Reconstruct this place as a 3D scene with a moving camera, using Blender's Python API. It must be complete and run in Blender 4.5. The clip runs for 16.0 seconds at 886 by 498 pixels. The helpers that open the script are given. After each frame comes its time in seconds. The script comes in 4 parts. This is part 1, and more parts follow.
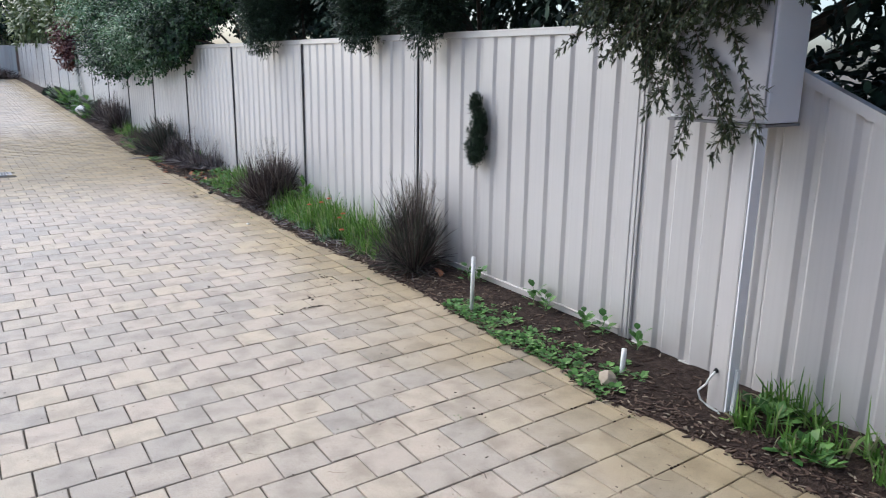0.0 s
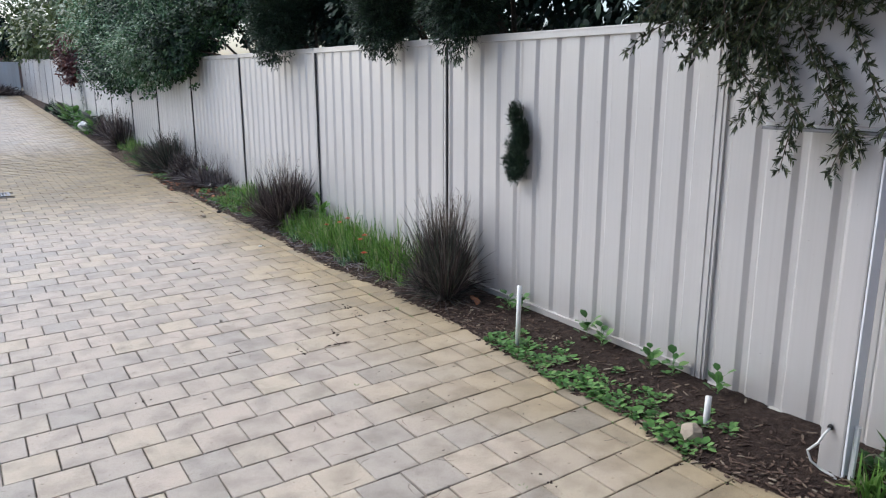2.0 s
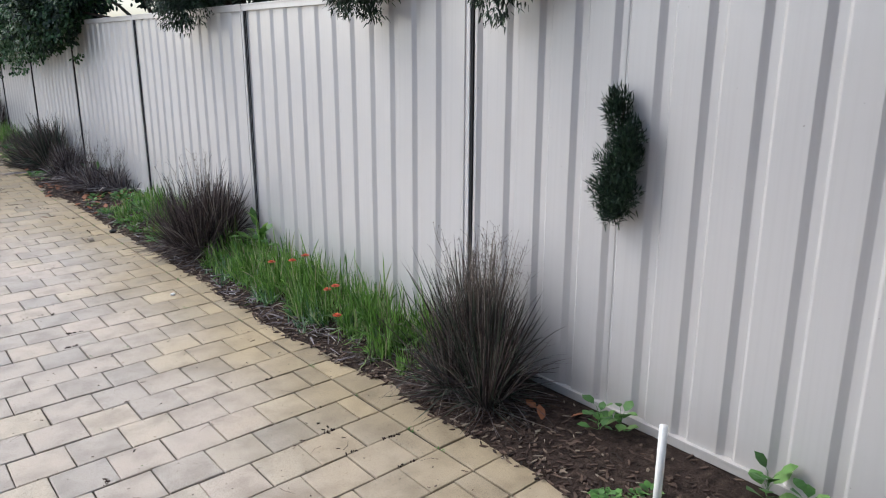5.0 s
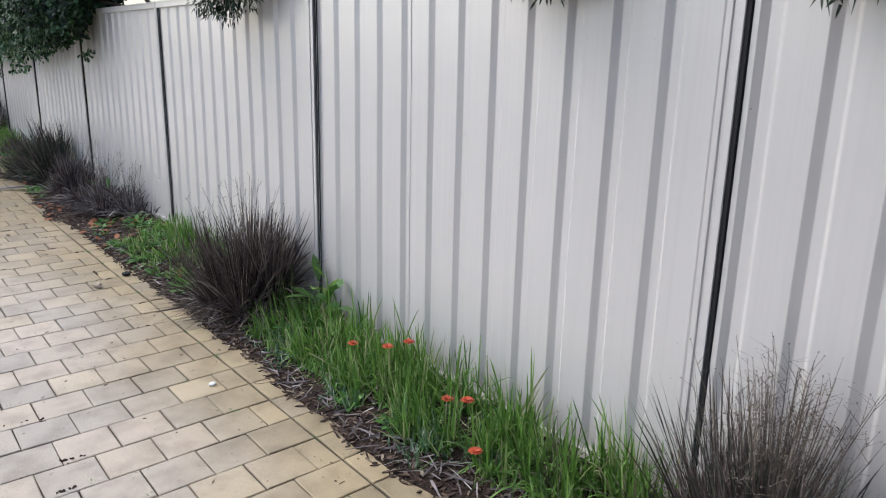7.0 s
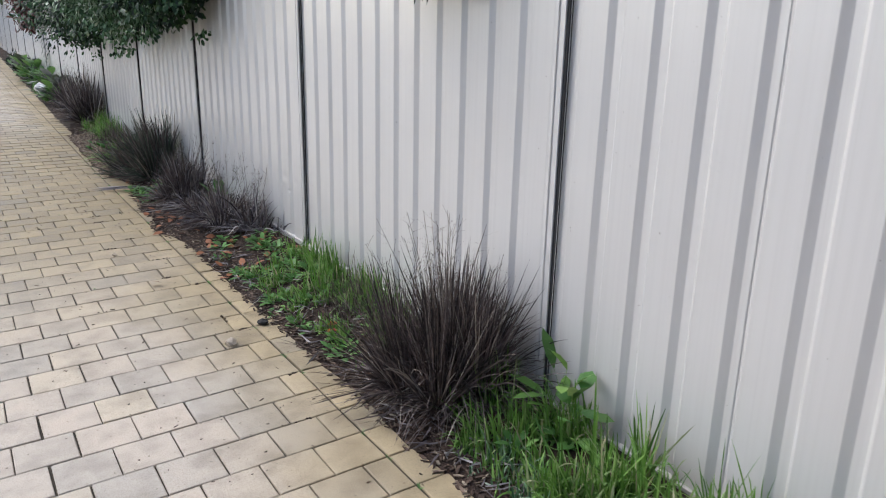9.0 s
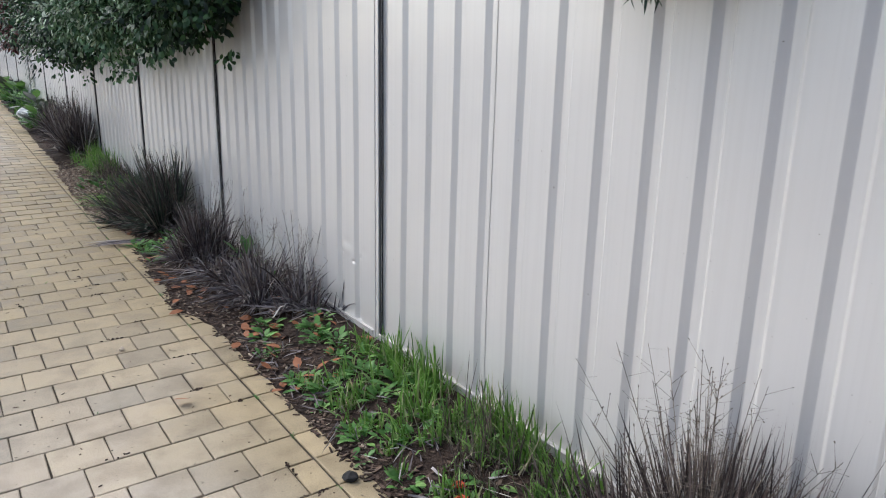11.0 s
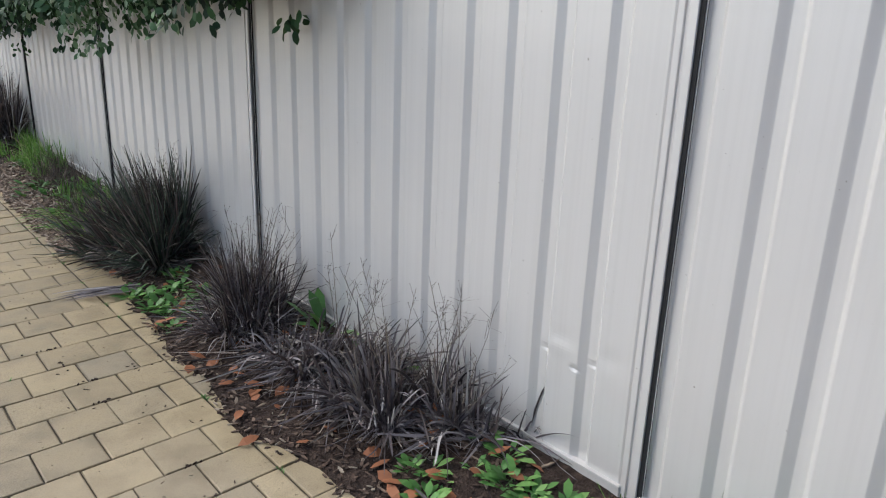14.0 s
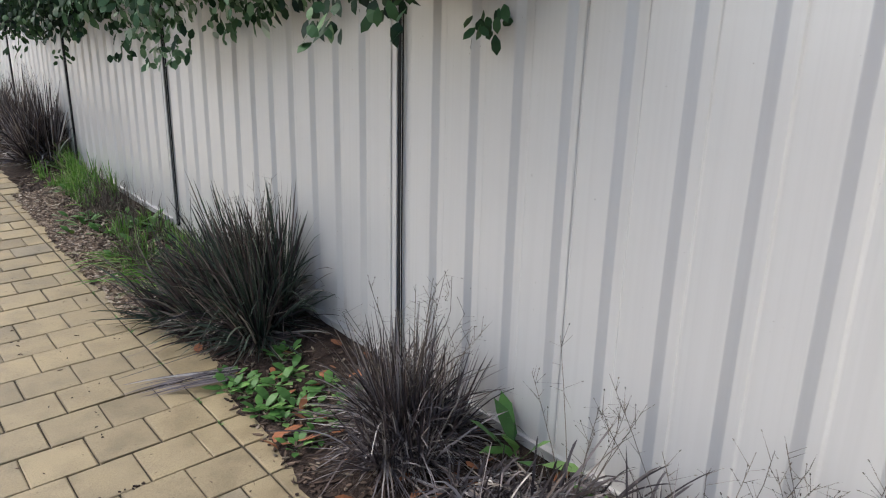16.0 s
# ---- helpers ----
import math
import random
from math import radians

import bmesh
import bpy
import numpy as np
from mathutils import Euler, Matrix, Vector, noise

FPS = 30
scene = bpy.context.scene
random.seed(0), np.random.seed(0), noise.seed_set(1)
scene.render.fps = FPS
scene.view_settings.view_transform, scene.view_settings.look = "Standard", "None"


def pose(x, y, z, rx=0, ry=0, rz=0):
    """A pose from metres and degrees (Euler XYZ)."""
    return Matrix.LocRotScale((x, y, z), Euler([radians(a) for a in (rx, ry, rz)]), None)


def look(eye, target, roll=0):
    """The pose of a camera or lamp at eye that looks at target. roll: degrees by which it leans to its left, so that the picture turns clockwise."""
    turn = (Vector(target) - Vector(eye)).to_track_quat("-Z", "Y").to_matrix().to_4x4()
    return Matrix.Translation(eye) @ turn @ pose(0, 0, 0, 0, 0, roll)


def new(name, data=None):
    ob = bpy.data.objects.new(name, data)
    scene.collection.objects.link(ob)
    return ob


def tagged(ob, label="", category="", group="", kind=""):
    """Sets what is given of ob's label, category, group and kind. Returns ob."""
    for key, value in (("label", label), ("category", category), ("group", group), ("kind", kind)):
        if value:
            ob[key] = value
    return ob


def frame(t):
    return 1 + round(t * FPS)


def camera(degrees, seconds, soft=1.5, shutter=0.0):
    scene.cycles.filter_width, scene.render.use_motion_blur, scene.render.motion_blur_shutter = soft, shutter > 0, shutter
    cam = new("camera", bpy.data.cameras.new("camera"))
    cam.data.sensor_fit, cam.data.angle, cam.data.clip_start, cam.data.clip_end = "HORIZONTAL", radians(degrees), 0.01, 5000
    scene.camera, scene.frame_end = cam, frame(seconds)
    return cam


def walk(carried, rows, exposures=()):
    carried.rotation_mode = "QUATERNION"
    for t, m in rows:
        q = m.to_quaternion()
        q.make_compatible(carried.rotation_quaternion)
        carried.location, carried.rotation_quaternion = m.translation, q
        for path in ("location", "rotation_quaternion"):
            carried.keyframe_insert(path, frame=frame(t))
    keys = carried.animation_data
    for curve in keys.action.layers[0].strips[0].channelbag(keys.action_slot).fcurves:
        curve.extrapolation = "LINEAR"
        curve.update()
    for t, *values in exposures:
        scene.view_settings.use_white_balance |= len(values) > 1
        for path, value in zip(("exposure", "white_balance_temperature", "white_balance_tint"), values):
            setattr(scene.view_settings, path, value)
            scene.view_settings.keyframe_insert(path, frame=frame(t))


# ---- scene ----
cam = camera(62.1, 16.0, 1.05, 0.12)
METRES, EYE, TILT, LEAN, TURN = 10.5, 1.57, 0.35, 0.0, -33.3
ROWS = [
    (0.0, 0.0, 0.0, 0.0, 0.2, -14.4, -0.78),
    (0.5, -0.0042, 0.0026, -0.0001, 3.81, -13.79, -1.09),
    (1.0, -0.0108, 0.0095, -0.0004, 0.16, -15.05, 0.45),
    (1.5, -0.0197, 0.025, -0.0022, 2.72, -17.7, 1.55),
    (2.0, -0.0203, 0.0515, -0.0025, 0.35, -13.66, 0.1),
    (2.5, -0.0245, 0.0792, -0.0039, -7.86, -14.88, -0.2),
    (3.0, -0.0453, 0.1046, -0.0027, -8.17, -16.07, 0.29),
    (5.5, -0.0796, 0.2827, -0.0078, -5.7, -15.33, -0.25),
    (6.0, -0.098, 0.3161, -0.0098, -5.98, -14.51, -1.16),
    (6.5, -0.1076, 0.3507, -0.0124, -4.44, -14.79, -1.49),
    (7.0, -0.1176, 0.3842, -0.0122, -5.43, -15.14, -1.26),
    (7.5, -0.1367, 0.4147, -0.0132, -7.49, -16.39, -1.49),
    (8.0, -0.1492, 0.4496, -0.0143, -1.67, -17.52, -1.89),
    (8.5, -0.1637, 0.4802, -0.013, 0.64, -16.79, -1.9),
    (9.0, -0.185, 0.5103, -0.0122, 0.18, -16.84, -1.13),
    (9.5, -0.1967, 0.5459, -0.0123, 3.6, -15.26, -0.93),
    (12.0, -0.2812, 0.6797, -0.0148, -3.4, -15.68, -1.39),
    (12.5, -0.2989, 0.7061, -0.0165, -1.32, -16.0, -2.31),
    (13.0, -0.3141, 0.7328, -0.0157, -1.04, -15.84, -2.3),
    (13.5, -0.3339, 0.759, -0.0161, -5.72, -15.1, -2.07),
    (14.0, -0.3491, 0.784, -0.0172, -7.11, -17.65, -1.95),
    (14.5, -0.3574, 0.8143, -0.0159, -6.57, -17.31, -1.04),
    (15.0, -0.3706, 0.8383, -0.0168, -9.54, -16.16, -2.06),
    (15.5, -0.3931, 0.86, -0.0153, -6.22, -16.62, -2.05),
    (16.0, -0.4049, 0.8872, -0.0196, -5.98, -17.87, -1.34),
]
EXPOSURES = [(0.0, 1.14, 5750, 8), (2.5, 1.0, 5800, 8), (7.0, 1.02, 5950, 8), (11.0, 1.02, 6000, 7), (14.0, 1.02, 6050, 6), (16.0, 1.2, 6250, 7)]
walk(cam, [(t, pose(0, 0, EYE, TILT, LEAN, TURN) @ pose(METRES * x, METRES * y, METRES * z, 90 + pitch, roll, yaw)) for t, x, y, z, yaw, pitch, roll in ROWS],
     EXPOSURES)

# ---- sky and sun: bright overcast, soft light from over the driveway ----
SUN_ELEVATION, SUN_AZIMUTH = 48.0, 125.0     # degrees; azimuth counted from +x towards +y
world = bpy.data.worlds.new("overcast_sky")
scene.world = world
world.use_nodes = True
sky = world.node_tree.nodes.new("ShaderNodeTexSky")
sky.sky_type = "NISHITA"
sky.sun_disc = False
sky.sun_elevation = radians(SUN_ELEVATION)
sky.sun_rotation = radians(90 - SUN_AZIMUTH)
sky.air_density, sky.dust_density, sky.ozone_density = 1.0, 3.4, 1.0
veil = world.node_tree.nodes.new("ShaderNodeHueSaturation")     # cloud takes most of the blue out of the sky
veil.inputs["Saturation"].default_value = 0.9
world.node_tree.links.new(sky.outputs[0], veil.inputs["Color"])
world.node_tree.links.new(veil.outputs[0], world.node_tree.nodes["Background"].inputs[0])
world.node_tree.nodes["Background"].inputs[1].default_value = 0.15
sun_data = bpy.data.lights.new("sun", "SUN")
sun_data.energy, sun_data.angle, sun_data.color = 0.55, radians(50), (1.0, 0.97, 0.93)
sun = new("sun", sun_data)
sa, se = radians(SUN_AZIMUTH), radians(SUN_ELEVATION)
sun.matrix_world = look((math.cos(se) * math.cos(sa) * 30, math.cos(se) * math.sin(sa) * 30, math.sin(se) * 30), (0, 0, 0))


# ---- materials ----
class Nodes:
    """A short hand for a node material with one Principled shader."""

    def __init__(self, name, roughness=0.7, metallic=0.0, specular=0.4):
        self.mat = bpy.data.materials.new(name)
        self.mat.use_nodes = True
        self.tree = self.mat.node_tree
        self.bsdf = self.tree.nodes["Principled BSDF"]
        self.bsdf.inputs["Roughness"].default_value = roughness
        self.bsdf.inputs["Metallic"].default_value = metallic
        self.bsdf.inputs["Specular IOR Level"].default_value = specular
        self.pos = self.node("ShaderNodeNewGeometry").outputs["Position"]

    def node(self, kind, **values):
        n = self.tree.nodes.new(kind)
        for key, value in values.items():
            n.inputs[key.replace("_", " ")].default_value = value
        return n

    def link(self, a, b):
        self.tree.links.new(a, b)

    def noise(self, scale, detail=4.0, stretch=(1, 1, 1)):
        m = self.node("ShaderNodeMapping")
        m.inputs["Scale"].default_value = stretch
        self.link(self.pos, m.inputs["Vector"])
        n = self.node("ShaderNodeTexNoise", Scale=scale, Detail=detail)
        self.link(m.outputs[0], n.inputs["Vector"])
        return n.outputs["Fac"]

    def ramp(self, fac, stops):
        r = self.tree.nodes.new("ShaderNodeValToRGB")
        e = r.color_ramp.elements
        while len(e) < len(stops):
            e.new(0.5)
        for el, (p, c) in zip(e, stops):
            el.position, el.color = p, (*c, 1)
        self.link(fac, r.inputs[0])
        return r.outputs[0]

    def mix(self, fac, a, b, mode="MIX"):
        m = self.tree.nodes.new("ShaderNodeMix")
        m.data_type, m.blend_type = "RGBA", mode
        for sock, v in ((m.inputs[0], fac), (m.inputs[6], a), (m.inputs[7], b)):
            if hasattr(v, "is_output"):
                self.link(v, sock)
            elif isinstance(v, tuple):
                sock.default_value = (*v, 1)
            else:
                sock.default_value = v
        return m.outputs[2]

    def math(self, op, a, b, clamp=False):
        m = self.tree.nodes.new("ShaderNodeMath")
        m.operation, m.use_clamp = op, clamp
        for sock, v in zip(m.inputs, (a, b)):
            if hasattr(v, "is_output"):
                self.link(v, sock)
            else:
                sock.default_value = v
        return m.outputs[0]

    def smooth(self, v, lo, hi):
        m = self.tree.nodes.new("ShaderNodeMapRange")
        m.interpolation_type = "SMOOTHSTEP"
        self.link(v, m.inputs["Value"])
        m.inputs["From Min"].default_value, m.inputs["From Max"].default_value = lo, hi
        return m.outputs[0]

    def axis(self, name):
        s = self.tree.nodes.new("ShaderNodeSeparateXYZ")
        self.link(self.pos, s.inputs[0])
        return s.outputs[name]

    def color(self, v):
        if isinstance(v, tuple):
            self.bsdf.inputs["Base Color"].default_value = (*v, 1)
        else:
            self.link(v, self.bsdf.inputs["Base Color"])
        return self

    def bump(self, height, strength=0.3, distance=0.01):
        b = self.node("ShaderNodeBump", Strength=strength, Distance=distance)
        self.link(height, b.inputs["Height"])
        self.link(b.outputs[0], self.bsdf.inputs["Normal"])
        return self


def island(n):
    return n.node("ShaderNodeNewGeometry").outputs["Random Per Island"]


def paver_material(name, rand):
    """Buff concrete pavers: grey worn wheel tracks, ochre grime towards the garden bed."""
    n = Nodes(name, 0.72, 0.0, 0.35)
    r = rand(n)
    grey = n.ramp(r, [(0.0, (0.40, 0.36, 0.31)), (0.3, (0.45, 0.395, 0.33)), (0.7, (0.49, 0.42, 0.345)), (0.9, (0.51, 0.44, 0.34)), (1.0, (0.385, 0.35, 0.31))])
    ochre = n.ramp(r, [(0.0, (0.275, 0.22, 0.135)), (0.5, (0.335, 0.267, 0.16)), (0.9, (0.39, 0.31, 0.185)), (1.0, (0.26, 0.22, 0.155))])
    x, y = n.axis("X"), n.axis("Y")
    wob = n.math("MULTIPLY", n.math("SUBTRACT", n.noise(0.9, 3), 0.5), 1.3)
    near_bed = n.smooth(n.math("ADD", x, wob), 1.6, 2.6)
    further = n.math("MULTIPLY", n.smooth(y, 8.0, 12.0), 0.95)
    fade = n.math("SUBTRACT", 1.0, n.smooth(y, 15.0, 20.0))
    grime = n.math("MAXIMUM", near_bed, n.math("MULTIPLY", further, fade), True)
    col = n.mix(n.math("MULTIPLY", grime, 0.95), grey, ochre)
    col = n.mix(n.math("MULTIPLY", further, fade), col, (0.80, 0.79, 0.76), "MULTIPLY")
    grain = n.noise(260, 2)
    col = n.mix(0.55, col, n.ramp(grain, [(0.3, (0.55, 0.53, 0.5)), (0.55, (1, 1, 1)), (0.75, (1.12, 1.1, 1.05))]), "MULTIPLY")
    blot = n.noise(7, 5)
    col = n.mix(0.75, col, n.ramp(blot, [(0.32, (0.62, 0.60, 0.57)), (0.55, (1, 1, 1)), (0.8, (1.1, 1.1, 1.08))]), "MULTIPLY")
    spots = n.noise(46, 2)
    col = n.mix(1.0, col, n.ramp(spots, [(0.24, (0.35, 0.33, 0.28)), (0.31, (1, 1, 1))]), "MULTIPLY")
    n.color(col)
    n.link(n.ramp(blot, [(0.3, (0.5, 0.5, 0.5)), (0.7, (0.82, 0.82, 0.82))]), n.bsdf.inputs["Roughness"])
    n.bump(n.math("ADD", grain, n.math("MULTIPLY", n.noise(60, 3), 1.5)), 0.35, 0.003)
    return n.mat


def steel_material():
    """Off-white baked enamel on steel sheet, with faint dust runs."""
    n = Nodes("cream_enamelled_steel", 0.34, 0.0, 0.9)
    n.bsdf.inputs["Coat Weight"].default_value = 1.0
    n.bsdf.inputs["Coat Roughness"].default_value = 0.25
    runs = n.noise(1.0, 5, (9, 60, 0.7))
    wash = n.noise(1.6, 4)
    base = n.mix(n.smooth(runs, 0.4, 0.75), (0.515, 0.50, 0.485), (0.49, 0.475, 0.46))
    base = n.mix(n.math("MULTIPLY", n.smooth(wash, 0.45, 0.8), 0.5), base, (0.47, 0.45, 0.43))
    z = n.axis("Z")
    splash = n.math("MULTIPLY", n.math("SUBTRACT", 1.0, n.smooth(n.math("ADD", z, n.math("MULTIPLY", n.noise(8, 4), 0.3)), 0.16, 0.48)), 0.5)
    base = n.mix(splash, base, (0.42, 0.385, 0.34))
    speck = n.noise(75, 1)
    base = n.mix(1.0, base, n.ramp(speck, [(0.17, (0.45, 0.42, 0.38)), (0.21, (1, 1, 1))]), "MULTIPLY")
    n.color(base)
    n.bump(n.noise(3.0, 2), 0.15, 0.02)
    return n.mat


def plain(name, colour, roughness=0.6, second=None, scale=12, bump=0.15, metallic=0.0):
    n = Nodes(name, roughness, metallic)
    f = n.noise(scale, 5)
    n.color(n.mix(f, colour, second or tuple(c * 0.72 for c in colour)))
    if bump:
        n.bump(n.noise(scale * 6, 3), bump, 0.004)
    return n.mat


def leaf_material(name, stops, roughness=0.5, glow=0.0, specular=0.35):
    """Leaves: each blade takes its own tone; some light passes through."""
    n = Nodes(name, roughness, 0.0, specular)
    col = n.ramp(island(n), stops)
    col = n.mix(0.5, col, n.ramp(n.noise(22, 3), [(0.3, (0.62, 0.62, 0.6)), (0.7, (1.12, 1.12, 1.1))]), "MULTIPLY")
    n.color(col)
    if glow:
        tr = n.tree.nodes.new("ShaderNodeBsdfTranslucent")
        n.link(col, tr.inputs["Color"])
        m = n.tree.nodes.new("ShaderNodeMixShader")
        m.inputs[0].default_value = glow
        n.link(n.bsdf.outputs[0], m.inputs[1])
        n.link(tr.outputs[0], m.inputs[2])
        n.link(m.outputs[0], n.tree.nodes["Material Output"].inputs["Surface"])
    return n.mat


def soil_material():
    n = Nodes("dark_mulched_soil", 0.95, 0.0, 0.2)
    a, b = n.noise(28, 6), n.noise(130, 4)
    col = n.ramp(a, [(0.3, (0.022, 0.015, 0.012)), (0.55, (0.05, 0.034, 0.027)), (0.75, (0.085, 0.06, 0.046))])
    col = n.mix(0.6, col, n.ramp(b, [(0.35, (0.5, 0.5, 0.5)), (0.65, (1.3, 1.25, 1.2))]), "MULTIPLY")
    n.color(col)
    n.bump(n.math("ADD", a, b), 0.9, 0.02)
    return n.mat


PAVER_ONE = paver_material("buff_concrete_paver", lambda n: n.node("ShaderNodeObjectInfo").outputs["Random"])
PAVER_MANY = paver_material("buff_concrete_paving", island)
STEEL = steel_material()
WHITE = plain("white_painted_metal", (0.86, 0.87, 0.89), 0.4, (0.80, 0.81, 0.83), 4, 0.03)
WHITE_PVC = plain("white_plastic", (0.8, 0.8, 0.78), 0.35, (0.66, 0.66, 0.62), 30, 0.03)
# near-black that stands for shade in the post gaps and the cable hole
HOLLOW_SHADE = plain("black_hollow_shade", (0.012, 0.012, 0.013), 0.8, None, 20, 0.1)
SOIL = soil_material()
SAND = plain("dirty_joint_sand", (0.075, 0.06, 0.042), 0.95, (0.035, 0.03, 0.022), 18, 0.5)
GROUND = plain("packed_earth", (0.16, 0.13, 0.09), 0.95, (0.10, 0.085, 0.06), 3, 0.4)
BARK = plain("grey_brown_bark", (0.11, 0.085, 0.065), 0.9, (0.05, 0.04, 0.03), 25, 0.8)
IRON = plain("grey_cast_iron", (0.30, 0.30, 0.31), 0.55, (0.2, 0.2, 0.21), 30, 0.3, 0.3)
DARK = plain("drain_shadowed_pit", (0.02, 0.02, 0.02), 0.9)
STONE = plain("pale_sandstone", (0.45, 0.38, 0.29), 0.9, (0.3, 0.25, 0.2), 25, 0.8)
RENDER = plain("white_rendered_wall", (0.78, 0.77, 0.76), 0.8, (0.7, 0.69, 0.68), 2, 0.1)
ROOF = plain("terracotta_roof_tile", (0.36, 0.13, 0.08), 0.8, (0.22, 0.09, 0.07), 8, 0.4)
GLASS = plain("dark_window_screen", (0.06, 0.065, 0.075), 0.25, (0.05, 0.05, 0.06), 5, 0.0)
GREEN_TUFT = leaf_material("fresh_green_grass", [(0.0, (0.055, 0.13, 0.025)), (0.5, (0.14, 0.28, 0.05)), (0.82, (0.22, 0.37, 0.09)), (0.93, (0.30, 0.34, 0.17)), (1.0, (0.42, 0.37, 0.24))], 0.45, 0.3)
WEED = leaf_material("green_weed_leaf", [(0.0, (0.05, 0.13, 0.03)), (0.6, (0.105, 0.24, 0.055)), (1.0, (0.20, 0.34, 0.10))], 0.45, 0.2)
PURPLE = leaf_material("purple_brown_strap_leaf", [(0.0, (0.022, 0.018, 0.02)), (0.45, (0.07, 0.053, 0.052)), (0.8, (0.135, 0.102, 0.095)), (1.0, (0.30, 0.26, 0.22))], 0.5, 0.08)
DEEP_GREEN = leaf_material("grey_green_strap_leaf", [(0.0, (0.025, 0.036, 0.027)), (0.6, (0.06, 0.08, 0.058)), (1.0, (0.13, 0.15, 0.11))], 0.5, 0.1)
ASHEN = leaf_material("withered_grey_strap_leaf", [(0.0, (0.045, 0.037, 0.041)), (0.5, (0.135, 0.114, 0.12)), (0.85, (0.27, 0.24, 0.24)), (1.0, (0.48, 0.45, 0.42))], 0.6, 0.05)
STALK = leaf_material("dry_flower_stalk", [(0.0, (0.05, 0.038, 0.032)), (0.6, (0.10, 0.08, 0.065)), (1.0, (0.22, 0.18, 0.14))], 0.8)
RUST_LEAF = leaf_material("fallen_orange_leaf", [(0.0, (0.10, 0.035, 0.018)), (0.5, (0.24, 0.085, 0.035)), (1.0, (0.34, 0.17, 0.09))], 0.7)
LITTER = leaf_material("bark_chip_litter", [(0.0, (0.025, 0.016, 0.012)), (0.5, (0.075, 0.047, 0.035)), (0.85, (0.14, 0.095, 0.07)), (1.0, (0.30, 0.25, 0.19))], 0.85)
PETAL = leaf_material("orange_red_petal", [(0.0, (0.42, 0.06, 0.025)), (1.0, (0.60, 0.12, 0.05))], 0.6, 0.2)
CONIFER = leaf_material("dark_conifer_needle", [(0.0, (0.009, 0.02, 0.014)), (0.6, (0.02, 0.045, 0.026)), (1.0, (0.05, 0.092, 0.045))], 0.6)
SPRAY = leaf_material("olive_cypress_spray", [(0.0, (0.014, 0.022, 0.011)), (0.6, (0.036, 0.052, 0.022)), (1.0, (0.10, 0.118, 0.048))], 0.6, 0.1)
OVAL = leaf_material("glossy_oval_leaf", [(0.0, (0.016, 0.038, 0.02)), (0.5, (0.036, 0.078, 0.034)), (0.85, (0.055, 0.12, 0.045)), (1.0, (0.11, 0.18, 0.08))], 0.5, 0.15, 0.2)
PALE = leaf_material("silvery_green_leaf", [(0.0, (0.04, 0.09, 0.045)), (0.45, (0.11, 0.205, 0.105)), (0.8, (0.21, 0.33, 0.185)), (1.0, (0.55, 0.62, 0.50))], 0.5, 0.2, 0.2)
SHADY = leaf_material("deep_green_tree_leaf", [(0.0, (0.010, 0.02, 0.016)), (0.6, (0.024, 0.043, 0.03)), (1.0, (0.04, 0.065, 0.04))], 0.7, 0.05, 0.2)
LIGHT_TREE = leaf_material("olive_tree_leaf", [(0.0, (0.055, 0.08, 0.03)), (0.6, (0.11, 0.15, 0.06)), (1.0, (0.2, 0.24, 0.11))], 0.5, 0.2)
RED_LEAF = leaf_material("dark_red_leaf", [(0.0, (0.045, 0.015, 0.016)), (0.6, (0.105, 0.033, 0.032)), (1.0, (0.19, 0.085, 0.065))], 0.5, 0.1)


# ---- builders ----
rng = random.Random(7)


def gz(y):
    """The driveway is level where it is walked and climbs gently further on."""
    return max(0.0, y - 14.0) * 0.018


def hang(ob, parent):
    """Parts are modelled at their place in the world."""
    if parent is not None:
        ob.parent = parent
        ob.matrix_parent_inverse = Matrix.Translation(-parent.location)


def mesh_object(name, verts, faces, material, parent=None, label=""):
    me = bpy.data.meshes.new(name)
    me.from_pydata(verts, [], faces)
    me.materials.append(material)
    me.update()
    ob = new(name, me)
    hang(ob, parent)
    if label:
        ob["label"] = label
    return ob


def part(name, bm, material, parent=None, label="", flat=True):
    me = bpy.data.meshes.new(name)
    bm.to_mesh(me)
    bm.free()
    me.materials.append(material)
    if not flat:
        for p in me.polygons:
            p.use_smooth = True
    ob = new(name, me)
    hang(ob, parent)
    if label:
        ob["label"] = label
    return ob


def thing(name, at, label, category, group="", kind=""):
    ob = new(name)
    ob.empty_display_size = 0.1
    ob.location = at
    return tagged(ob, label, category, group, kind)


def block(bm, x0, x1, y0, y1, z0, z1, bevel=0.0):
    m = Matrix.LocRotScale(((x0 + x1) / 2, (y0 + y1) / 2, (z0 + z1) / 2), None, (x1 - x0, y1 - y0, z1 - z0))
    made = bmesh.ops.create_cube(bm, size=1, matrix=m)
    if bevel:
        es = list({e for v in made["verts"] for e in v.link_edges})
        bmesh.ops.bevel(bm, geom=es, offset=bevel, segments=2, affect="EDGES", profile=0.6)
    return bm


